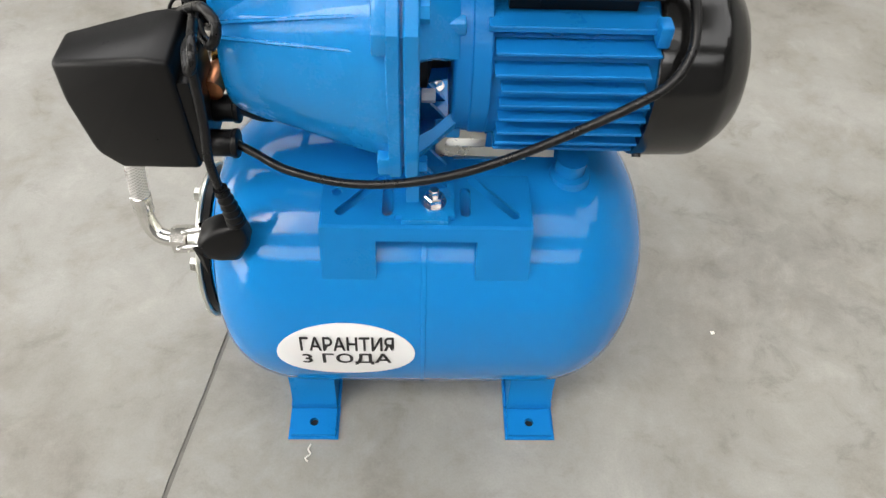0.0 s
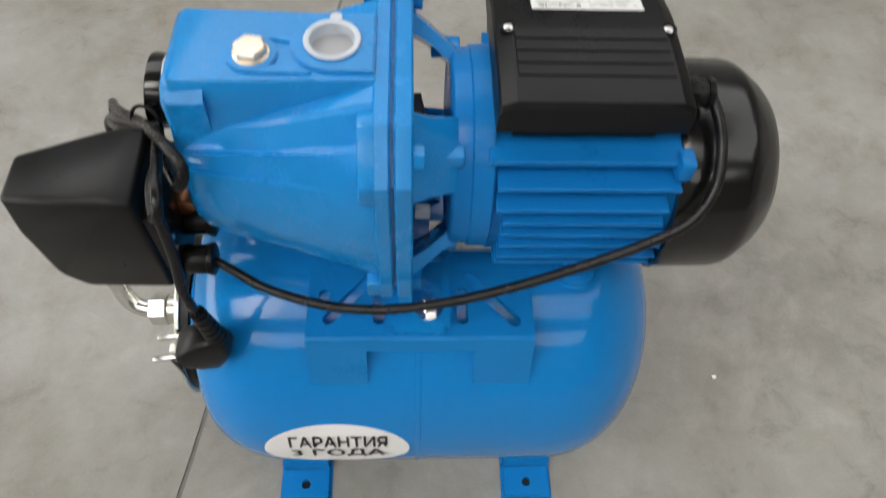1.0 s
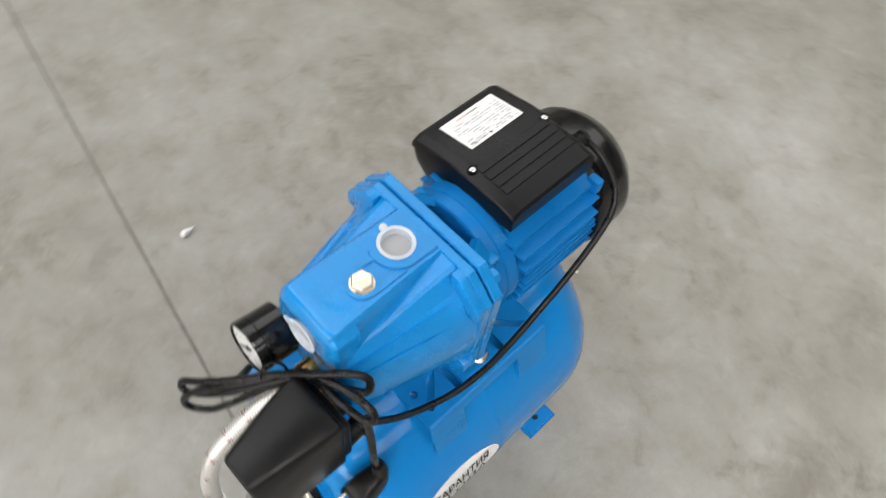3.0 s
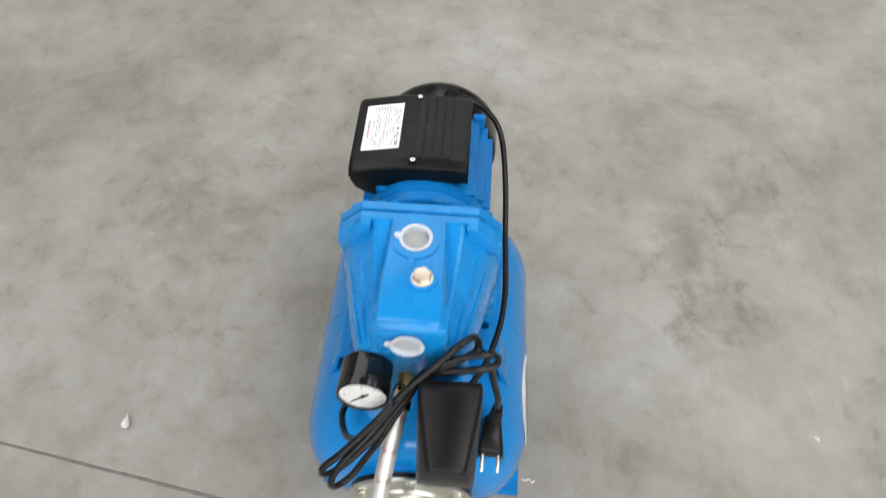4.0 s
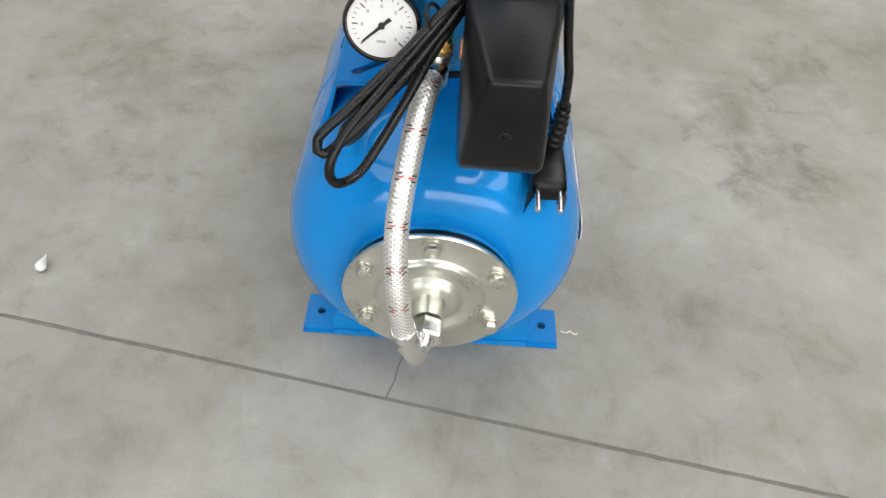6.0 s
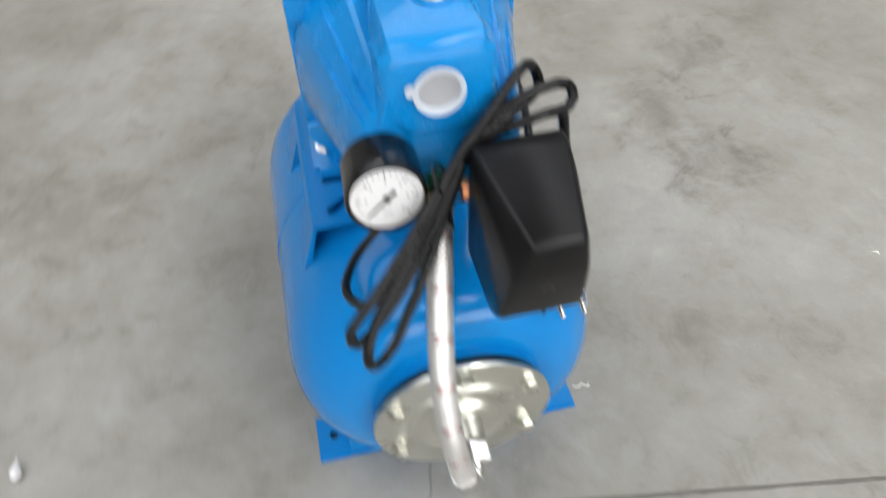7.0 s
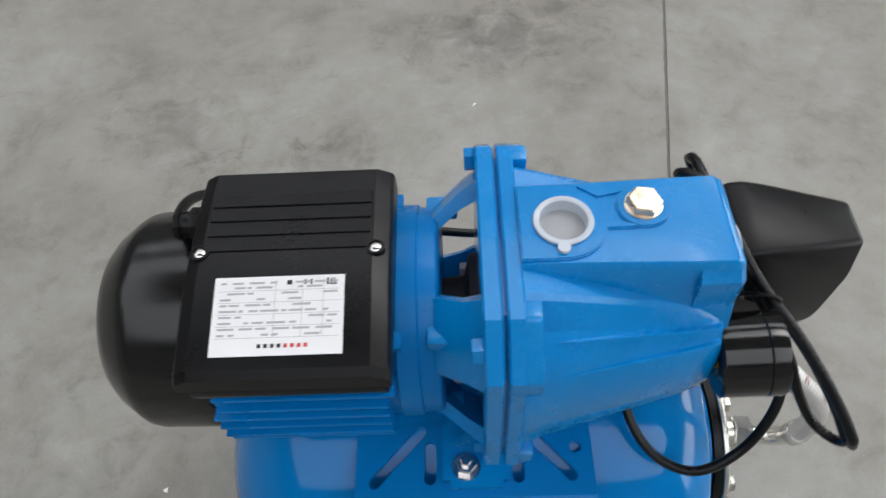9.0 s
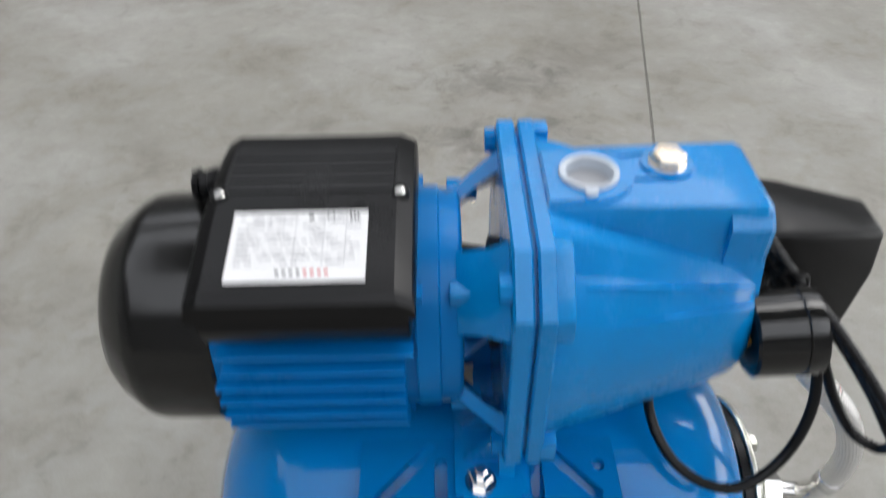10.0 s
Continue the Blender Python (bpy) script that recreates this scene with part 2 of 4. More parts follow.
def loft(bm, rings, caps=True):
    made = [[bm.verts.new(c) for c in ring] for ring in rings]
    n = len(made[0])
    for a, b in zip(made, made[1:]):
        for i in range(n):
            bm.faces.new((a[i], a[(i + 1) % n], b[(i + 1) % n], b[i]))
    if caps:
        bm.faces.new(made[0])
        bm.faces.new(made[-1])
    return bm


def smooth_path(points, step=0.004, closed=False):
    pts = [Vector(p) for p in points]
    n = len(pts)
    out = []
    for i in range(n if closed else n - 1):
        if closed:
            a, b, c, d = pts[i - 1], pts[i], pts[(i + 1) % n], pts[(i + 2) % n]
        else:
            a, b, c, d = pts[max(i - 1, 0)], pts[i], pts[i + 1], pts[min(i + 2, n - 1)]
        k = max(2, int((c - b).length / step))
        for s in range(k):
            t = s / k
            out.append(0.5 * (2 * b + (c - a) * t + (2 * a - 5 * b + 4 * c - d) * t * t + (3 * b - a - 3 * c + d) * t ** 3))
    if not closed:
        out.append(pts[-1])
    return out


def tube(bm, path, r, seg=12, closed=False):
    n = len(path)
    uvl = bm.loops.layers.uv.verify()
    up, rings, dist = Vector((0.3, 0.2, 0.93)), [], [0.0]
    for i in range(n):
        a = path[i - 1] if (closed or i) else path[i]
        b = path[(i + 1) % n] if (closed or i < n - 1) else path[i]
        d = (b - a).normalized()
        up = (up - d * up.dot(d)).normalized()
        w = d.cross(up)
        rad = r(i / max(1, n - 1)) if callable(r) else r
        rings.append([bm.verts.new(path[i] + (up * math.cos(2 * math.pi * k / seg) + w * math.sin(2 * math.pi * k / seg)) * rad) for k in range(seg)])
        if i:
            dist.append(dist[-1] + (path[i] - path[i - 1]).length)
    dist.append(dist[-1])
    for i in range(n if closed else n - 1):
        a, b = rings[i], rings[(i + 1) % n]
        if closed and i == n - 1:
            turn = min(range(seg), key=lambda q: (b[q].co - a[0].co).length)
            b = b[turn:] + b[:turn]
        for k in range(seg):
            f = bm.faces.new((a[k], a[(k + 1) % seg], b[(k + 1) % seg], b[k]))
            for l, q in zip(f.loops, ((k, i), (k + 1, i), (k + 1, i + 1), (k, i + 1))):
                l[uvl].uv = (q[0] / seg, dist[q[1]])
    if not closed:
        bm.faces.new(rings[0])
        bm.faces.new(rings[-1])
    return bm


def circle(cx, cy, r, n=24):
    return [(cx + r * math.cos(2 * math.pi * i / n), cy + r * math.sin(2 * math.pi * i / n)) for i in range(n)]


def slot(ax, ay, bx, by, r, n=7):
    a = math.atan2(by - ay, bx - ax)
    out = [(bx + r * math.cos(a - math.pi / 2 + math.pi * i / n), by + r * math.sin(a - math.pi / 2 + math.pi * i / n)) for i in range(n + 1)]
    return out + [(ax + r * math.cos(a + math.pi / 2 + math.pi * i / n), ay + r * math.sin(a + math.pi / 2 + math.pi * i / n)) for i in range(n + 1)]


def sheet(bm, outline, holes, z0, z1):
    """A flat plate between z0 and z1 with holes right through it."""
    edges = []
    for loop in (outline, *holes):
        vs = [bm.verts.new((x, y, z1)) for x, y in loop]
        edges += [bm.edges.new((vs[i], vs[(i + 1) % len(vs)])) for i in range(len(vs))]
    made = bmesh.ops.triangle_fill(bm, use_beauty=True, use_dissolve=False, edges=edges, normal=(0, 0, 1))
    faces = [g for g in made["geom"] if isinstance(g, bmesh.types.BMFace)]
    ext = bmesh.ops.extrude_face_region(bm, geom=faces)
    for v in ext["geom"]:
        if isinstance(v, bmesh.types.BMVert):
            v.co.z = z0
    return bm


def prism(bm, poly, x0, x1, bevel=0.0):
    """Extrudes a (y, z) polygon from x0 to x1."""
    a = [bm.verts.new((x0, y, z)) for y, z in poly]
    b = [bm.verts.new((x1, y, z)) for y, z in poly]
    n = len(poly)
    fs = [bm.faces.new(a), bm.faces.new(b)] + [bm.faces.new((a[i], a[(i + 1) % n], b[(i + 1) % n], b[i])) for i in range(n)]
    if bevel:
        bmesh.ops.recalc_face_normals(bm, faces=fs)
        es = list({e for f in fs for e in f.edges})
        bmesh.ops.bevel(bm, geom=es, offset=bevel, segments=2, affect="EDGES", profile=0.5)
    return bm


def hull(bm, pts, bevel=0.0, seg=3):
    vs = [bm.verts.new(p) for p in pts]
    bmesh.ops.convex_hull(bm, input=vs)
    bmesh.ops.dissolve_limit(bm, angle_limit=radians(3), verts=bm.verts, edges=bm.edges)
    if bevel:
        bmesh.ops.bevel(bm, geom=list(bm.edges), offset=bevel, segments=seg, affect="EDGES", profile=0.5)
    return bm


def B():
    return bmesh.new()


# ---- floor and the added, unseen closed hall round it that shapes the light ----
floor = tagged(new("floor"), "worn grey-brown concrete floor with a sawn joint", "floor", kind="structure")


def joint_x(y):
    return -0.2165 + 0.166 * y


def slab(side):
    """One concrete slab up to the joint; its edge is slightly chipped."""
    bm = B()
    ys = [-14.0, -6.0, -2.5] + [-1.8 + 0.012 * i for i in range(251)] + [1.6, 5.0, 14.0]
    near, deep, far = [], [], []
    for y in ys:
        chip = 0.0021 + 0.0020 * abs(noise.noise((y * 37, side * 9.0, 0))) + 0.0035 * max(0, noise.noise((y * 11, side * 5.0, 3)) - 0.32)
        x = joint_x(y) + side * chip
        near.append(bm.verts.new((x, y, 0)))
        deep.append(bm.verts.new((x - side * 0.0007, y, -0.009)))
        far.append(bm.verts.new((side * 14.0, y, 0)))
    for i in range(len(ys) - 1):
        bm.faces.new((near[i], near[i + 1], far[i + 1], far[i]))
        bm.faces.new((near[i], near[i + 1], deep[i + 1], deep[i]))
    return part("slab", bm, CONCRETE, floor, smooth=60)


slab(1)
slab(-1)
bm = B()
box(bm, -14, 14, -14, 14, -0.05, -0.0014)
part("joint_filler", bm, JOINT_DIRT, floor, "dark dirt in the floor joint")
bm = B()
crack = [(-0.2085, 0.040), (-0.190, 0.0335), (-0.172, 0.031), (-0.150, 0.0245), (-0.120, 0.020), (-0.085, 0.012)]
loft(bm, [[(x, y + w, 0.0004), (x, y - w, 0.0004), (x, y - w, -0.001), (x, y + w, -0.001)] for (x, y), w in zip(crack, (0.0011, 0.0008, 0.001, 0.0007, 0.0006, 0.0003))])
part("crack", bm, JOINT_DIRT, floor, "thin dark crack in the concrete")

# walls out of view, added to limit light and give dark low reflections
HX, HY, HZ = 9.0, 8.0, 5.2
for name, b in (("wall_north", (-HX, HX, HY, HY + 0.2, 0, HZ)), ("wall_south", (-HX, HX, -HY - 0.2, -HY, 0, HZ)),
                ("wall_east", (HX, HX + 0.2, -HY - 0.2, HY + 0.2, 0, HZ)), ("wall_west", (-HX - 0.2, -HX, -HY - 0.2, HY + 0.2, 2.7, HZ))):
    w = new(name, bpy.data.meshes.new(name))
    finish(w, box(B(), *b), WALL_MAT)
    tagged(w, "unseen grey wall added to close in the light", "wall", kind="structure")
# added piers leave a low gap that lets side light in from -X
for y0, y1 in ((-HY - 0.2, -6.5), (5.0, HY + 0.2)):
    w = new("wall_west_pier", bpy.data.meshes.new("wall_west_pier"))
    finish(w, box(B(), -HX - 0.2, -HX, y0, y1, 0, 2.7), WALL_MAT)
    tagged(w, "unseen grey wall added beside the opening for side light", "wall", kind="structure")
roof = new("ceiling", bpy.data.meshes.new("ceiling"))
bm = B()
# unseen added bays; three rows of rooflights along the hall shape the light
for y0, y1 in ((-HY - 0.2, -7.2), (-4.9, -3.5), (6.3, HY + 0.2)):
    box(bm, -HX - 0.2, HX + 0.2, y0, y1, HZ, HZ + 0.25)
# middle bay left open at +X to put a reflection on the lid
for x0, x1 in ((-HX - 0.2, 3.0), (7.2, HX + 0.2)):
    box(bm, x0, x1, -1.6, 1.3, HZ, HZ + 0.25)
for y0, y1 in ((-7.2, -4.9), (-3.5, -1.6), (1.3, 6.3)):
    for x0, x1 in ((-HX - 0.2, -7.5), (-0.12, 0.12), (5.5, HX + 0.2)):
        box(bm, x0, x1, y0 - 0.002, y1 + 0.002, HZ + 0.002, HZ + 0.248)
finish(roof, bm, STEEL_BEAM)
tagged(roof, "unseen grey roof added with long rooflights to shape the light", "ceiling", kind="structure")

# ---- pressure tank ----
tank = thing("pressure_tank", "glossy blue steel pressure tank on two feet on concrete", "pressure tank")
prof = [(-0.1885, 0.069), (-0.1865, 0.0725), (-0.182, 0.0725)]
for i in range(1, 15):
    a = i / 14
    ang = a * math.pi / 2
    prof.append((-0.182 + 0.082 * (1 - math.cos(ang) ** (2 / 2.2)), 0.0725 + (RT - 0.0725) * math.sin(ang) ** (2 / 2.3)))
prof += [(-0.08, RT), (0.0, RT), (0.105, RT)]
for i in range(1, 19):
    ang = i / 18 * math.pi / 2
    prof.append((0.105 + 0.099 * math.sin(ang) ** (2 / 2.25), RT * math.cos(ang) ** (2 / 2.25) if i < 18 else 0))
part("shell", revolve(B(), prof, (0, YC, ZT), (1, 0, 0), 96), TANK_PAINT, tank)
part("weld_seam", revolve(B(), [(0.0005, RT - 0.002), (0.0015, RT + 0.0006), (0.0035, RT + 0.0009), (0.0055, RT + 0.0006), (0.0065, RT - 0.002)], (-0.004, YC, ZT), (1, 0, 0), 96), TANK_PAINT, tank)

# the stamped cover flange, its gasket and six bolts
part("gasket", revolve(B(), [(-0.1955, 0.02), (-0.1955, 0.0722), (-0.1890, 0.0722), (-0.1888, 0.02)], (0, YC, ZT), (1, 0, 0), 72), BLACK_PLASTIC, tank, "black ring under the cover flange")
fp = [(-0.1956, 0.0), (-0.1956, 0.0738), (-0.1962, 0.0748), (-0.1985, 0.0750), (-0.2000, 0.0738), (-0.2000, 0.050), (-0.2012, 0.0475), (-0.2040, 0.045), (-0.2048, 0.041),
      (-0.2040, 0.037), (-0.2022, 0.034), (-0.2022, 0.029), (-0.2040, 0.0265), (-0.2065, 0.024), (-0.2075, 0.019), (-0.2085, 0.0145), (-0.2120, 0.0135), (-0.2260, 0.0132), (-0.2262, 0.0)]
part("cover_flange", revolve(B(), fp, (0, YC, ZT), (1, 0, 0), 96), ZINC, tank, "round zinc-plated steel cover flange")
for k in range(6):
    a = radians(90 + 60 * k)
    y, z = YC + 0.0635 * math.cos(a), ZT + 0.0635 * math.sin(a)
    bm = B()
    rod(bm, (-0.2002, y, z), (-0.2018, y, z), 0.0085, 20)
    rod(bm, (-0.2018, y, z), (-0.2075, y, z), 0.0066, 6, 0.0008, phase=k)
    rod(bm, (-0.176, y, z), (-0.1995, y, z), 0.0038, 12)
    part("flange_bolt", bm, ZINC, tank)


def foot(x):
    arc = [(YC + (RT - 0.001) * math.cos(radians(a)), ZT + (RT - 0.001) * math.sin(radians(a))) for a in range(318, 221, -8)]
    poly = [(-0.1015, 0.0), (-0.1045, 0.006), (-0.1035, 0.020), (-0.0985, 0.036)] + arc[::-1] + [(0.0985, 0.036), (0.1035, 0.020), (0.1045, 0.006), (0.1015, 0.0)]
    bm = B()
    prism(bm, poly, x - 0.0225, x + 0.0225)
    f = part("foot", bm, SHEET_PAINT, tank)
    for s in (-1, 1):
        bm = B()
        x0, x1 = x - 0.0255, x + 0.0255
        ya, yb = s * 0.1365, s * 0.1010
        hole = circle(x, s * 0.1195, 0.0045, 20)
        sheet(bm, [(x0, ya), (x1, ya), (x1, yb), (x0, yb)], [hole], 0.0, 0.0026)
        ya2 = s * 0.1335
        outline = [(x0 + 0.003, ya2), (x1 - 0.003, ya2), (x1 - 0.003, yb), (x0 + 0.003, yb)]
        sheet(bm, outline, [hole], 0.0024, 0.0066)
        bmesh.ops.bevel(bm, geom=[e for e in bm.edges if len(e.link_faces) == 2 and e.calc_face_angle(0) > 1.2 and e.calc_length() > 0.02], offset=0.0011, segments=2, affect="EDGES")
        part("pad", bm, SHEET_PAINT, f)
        # dark disc over the concrete paints the shade inside the bolt hole
        bm = B()
        revolve(bm, [(0, 0.0046), (0.0003, 0.0046)], (x, s * 0.1195, 0.0004), (0, 0, 1), 16)
        part("hole_shade", bm, RECESS_SHADE, f, "dark disc painted as shade in the bolt hole")
    bm = B()
    for s in (-1, 1):
        box(bm, x - 0.0255 if s < 0 else x + 0.0225, x - 0.0225 if s < 0 else x + 0.0255, -0.1015, 0.1015, 0.0, 0.0075, 0.0008)
    part("side_rim", bm, SHEET_PAINT, f)
    return f


foot(-0.111)
foot(0.112)

# the saddle plate that carries the pump
PX0, PX1, PZ = -0.0815, 0.0835, 0.2845
slots = []
for s in (-1, 1):
    slots += [slot(0.038, s * 0.041 + YC, 0.070, s * 0.077 + YC, 0.0042), slot(0.0315, s * 0.053 + YC, 0.0315, s * 0.075 + YC, 0.0042),
              slot(-0.036, s * 0.041 + YC, -0.066, s * 0.075 + YC, 0.0042), slot(-0.0295, s * 0.053 + YC, -0.0295, s * 0.075 + YC, 0.0042),
              circle(-0.070, s * 0.055 + YC, 0.0042, 16)]
bm = B()
WY = 0.0885
sheet(bm, [(PX0, -WY + YC), (PX1, -WY + YC), (PX1, WY + YC), (PX0, WY + YC)], slots, PZ - 0.0032, PZ)
saddle = part("saddle_plate", bm, SHEET_PAINT, tank, "slotted blue sheet-steel plate", smooth=30)
for s in (-1, 1):
    bm = B()
    def yy(v):
        return YC + s * v
    bend = [(yy(WY - 0.0001), PZ), (yy(WY + 0.0028), PZ - 0.001), (yy(WY + 0.0042), PZ - 0.0042), (yy(WY + 0.0062), PZ - 0.0125), (yy(WY + 0.0030), PZ - 0.0125), (yy(WY + 0.0010), PZ - 0.0045), (yy(WY - 0.0001), PZ - 0.0032)]
    prism(bm, bend, PX0, PX1)
    part("apron", bm, SHEET_PAINT, saddle)
    for x0, x1 in ((PX0, PX0 + 0.043), (PX1 - 0.043, PX1)):
        bm = B()
        leg = [(yy(WY + 0.0062), PZ - 0.0124), (yy(WY + 0.0030), PZ - 0.0124), (yy(WY + 0.0135), PZ - 0.056), (yy(WY + 0.0205), PZ - 0.056)]
        prism(bm, leg, x0, x1)
        part("leg", bm, SHEET_PAINT, saddle)
        bm = B()
        for i in range(3):
            xx = x0 + 0.008 + 0.0135 * i
            rod(bm, (xx - 0.003, yy(WY + 0.0205), PZ - 0.0545), (xx + 0.003, yy(WY + 0.0205), PZ - 0.0545), 0.0018, 8)
        part("weld_bead", bm, SHEET_PAINT, saddle)

# small pipe boss on the tank's crown behind the plate
bm = B()
revolve(bm, [(0, 0.019), (0.010, 0.017), (0.012, 0.0125), (0.024, 0.0125), (0.0245, 0.008)], (0.118, -0.026, ZT + RT - 0.013), (0, 0, 1), 28)
part("air_boss", bm, TANK_PAINT, tank)

# guarantee sticker wrapped on the shell, with its two lines of print


def on_shell(x, s, lift):
    """x along the tank, s metres up round the shell from the side line facing the camera's first stand."""
    a = math.pi - s / RT
    return Vector((x, YC + (RT + lift) * math.cos(a), ZT + (RT + lift) * math.sin(a)))


SX, SS, SA, SB = -0.0655, 0.0140, 0.0585, 0.0355
bm = B()
NR, NC = 14, 64
grid = []
for i in range(NR + 1):
    f = i / NR
    ring = [bm.verts.new(on_shell(SX + SA * f * math.cos(2 * math.pi * k / NC), SS + SB * f * math.sin(2 * math.pi * k / NC), 0.0007)) for k in range(NC)] if i else [bm.verts.new(on_shell(SX, SS, 0.0007))]
    grid.append(ring)
for a, b in zip(grid, grid[1:]):
    for k in range(NC):
        vs = [a[k % len(a)], b[k], b[(k + 1) % NC], a[(k + 1) % len(a)]]
        bm.faces.new([v for q, v in enumerate(vs) if v not in vs[:q]])
edge = [bm.verts.new(on_shell(SX + SA * math.cos(2 * math.pi * k / NC), SS + SB * math.sin(2 * math.pi * k / NC), 0.0001)) for k in range(NC)]
for k in range(NC):
    bm.faces.new((grid[-1][k], grid[-1][(k + 1) % NC], edge[(k + 1) % NC], edge[k]))
sticker = part("sticker", bm, PAPER, tank, "white oval sticker with black bold lettering")


def lettering(text, width, height, place, mat, parent, name="lettering", bold=0.0):
    """Built-in font, turned to a mesh and laid by place(u, v), u and v in metres from the line's middle."""
    cu = bpy.data.curves.new(name, "FONT")
    cu.body, cu.size, cu.resolution_u = text, 1.0, 3
    cu.align_x = "CENTER"
    tmp = new("tmp", cu)
    bpy.context.view_layer.update()
    me = bpy.data.meshes.new_from_object(tmp.evaluated_get(bpy.context.evaluated_depsgraph_get()))
    bpy.data.objects.remove(tmp)
    bm = B()
    bm.from_mesh(me)
    if bm.verts:
        xs, ys = [v.co.x for v in bm.verts], [v.co.y for v in bm.verts]
        cx, cy, w, h = (max(xs) + min(xs)) / 2, (max(ys) + min(ys)) / 2, max(xs) - min(xs), max(ys) - min(ys)
        bmesh.ops.triangulate(bm, faces=bm.faces)
        bmesh.ops.subdivide_edges(bm, edges=[e for e in bm.edges if e.calc_length() > 0.4], cuts=1)
        flat = list(bm.verts)
        layers = [(0.0, 0.0)]
        if bold:                      # heavier strokes: the same print laid again, a little to each side
            layers = [(-bold, 0.0), (bold, 0.0), (0.0, -bold), (0.0, bold)]
            for dx, dy in layers[1:]:
                extra = bmesh.ops.duplicate(bm, geom=flat + list({f for v in flat for f in v.link_faces}))["geom"]
                for v in extra:
                    if isinstance(v, bmesh.types.BMVert):
                        v.co.x += dx - layers[0][0]
                        v.co.y += dy
            for v in bm.verts:
                v.co.x += layers[0][0]
        for v in bm.verts:
            v.co = place((v.co.x - cx) / w * width, (v.co.y - cy) / h * height)
    return part(name, bm, mat, parent, smooth=80)


lettering("ГАРАНТИЯ", 0.078, 0.0160, lambda u, v: on_shell(SX + 0.0015 + u, SS + 0.0130 + v, 0.0016), INK, sticker, bold=0.022)
lettering("3 ГОДА", 0.075, 0.0165, lambda u, v: on_shell(SX + 0.0005 + u, SS - 0.0075 + v, 0.0016), INK, sticker, bold=0.022)

# ---- jet pump with its motor ----
pump = thing("jet_pump", "blue cast-iron jet pump with motor bolted on the tank", "water pump")


def oval(x, ry, rz, zc, n=48, power=2.0, yc=YC):
    """A ring of a superellipse across the pump's axis."""
    out = []
    for i in range(n):
        a = 2 * math.pi * i / n
        c, s = math.cos(a), math.sin(a)
        out.append(Vector((x, yc + ry * math.copysign(abs(c) ** (2 / power), c), zc + rz * math.copysign(abs(s) ** (2 / power), s))))
    return out


def flange_ring(x, grow=0.0):
    """Square flange outline with cut corners."""
    h, c = 0.0810 + grow, 0.0240
    t, b = 0.4738 + grow, 0.3055 - grow
    return [(x, YC - h, b + c), (x, YC - h, t - c), (x, YC - h + c, t), (x, YC + h - c, t), (x, YC + h, t - c), (x, YC + h, b + c), (x, YC + h - c, b), (x, YC - h + c, b)]


# volute: flange end to suction end
bm = B()
loft(bm, [oval(-0.0265, 0.0800, 0.0810, 0.3900, power=2.5), oval(-0.0330, 0.0800, 0.0812, 0.3900, power=2.4), oval(-0.0380, 0.0785, 0.0800, 0.3900, power=2.3), oval(-0.0600, 0.0735, 0.0765, 0.3900, power=2.15),
          oval(-0.0900, 0.0665, 0.0690, 0.3905), oval(-0.1200, 0.0590, 0.0600, 0.3915), oval(-0.1335, 0.0545, 0.0555, 0.3920), oval(-0.1385, 0.0510, 0.0520, 0.3920), oval(-0.1400, 0.0460, 0.0470, 0.3920)])
volute = part("volute", bm, CAST_PAINT, pump, "tapered blue cast-iron pump body", smooth=50)

# the raised top platform with its steep sides
def platform_ring(x, top, wide, low):
    return [(x, YC - wide - 0.010, low), (x, YC - wide - 0.0015, top - 0.016), (x, YC - wide, top - 0.0022), (x, YC - wide + 0.0022, top), (x, YC + wide - 0.0022, top), (x, YC + wide, top - 0.0022), (x, YC + wide + 0.0015, top - 0.016), (x, YC + wide + 0.010, low)]


bm = B()
loft(bm, [platform_ring(-0.0260, 0.4745, 0.0275, 0.430), platform_ring(-0.060, 0.4748, 0.0280, 0.430), platform_ring(-0.110, 0.4748, 0.0295, 0.425), platform_ring(-0.1345, 0.4748, 0.0300, 0.420), platform_ring(-0.1395, 0.4725, 0.0285, 0.420), platform_ring(-0.1425, 0.4665, 0.0270, 0.420)])
bmesh.ops.delete(bm, geom=[f for f in bm.faces if min(v.co.z for v in f.verts) > 0.4740], context="FACES_ONLY")
rim = [e for e in bm.edges if len(e.link_faces) == 1 and min(v.co.z for v in e.verts) > 0.4740]
bore = [bm.verts.new((x, y, 0.4748)) for x, y in circle(-0.050, YC + 0.001, 0.0140, 32)]
rim += [bm.edges.new((bore[i], bore[(i + 1) % 32])) for i in range(32)]
bmesh.ops.triangle_fill(bm, use_beauty=True, use_dissolve=False, edges=rim, normal=(0, 0, 1))
part("top_platform", bm, CAST_PAINT, volute, smooth=40)

# suction nose: a blunt eight-sided block round the front port
bm = B()
def nose_ring(x, g, zc=0.4430):
    h = 0.0335 + g
    c = 0.014
    up, dn = 0.0265 + g, 0.0330 + g
    return [(x, YC - h, zc - dn + c), (x, YC - h, zc + up - c * 0.5), (x, YC - h + c * 0.5, zc + up), (x, YC + h - c * 0.5, zc + up), (x, YC + h, zc + up - c * 0.5), (x, YC + h, zc - dn + c), (x, YC + h - c, zc - dn), (x, YC - h + c, zc - dn)]
loft(bm, [nose_ring(-0.118, 0.002), nose_ring(-0.1385, 0.001), nose_ring(-0.1420, -0.0015), nose_ring(-0.1435, -0.0045)])
bmesh.ops.delete(bm, geom=[f for f in bm.faces if max(v.co.x for v in f.verts) < -0.1430], context="FACES_ONLY")
rim = [e for e in bm.edges if max(v.co.x for v in e.verts) < -0.1430]
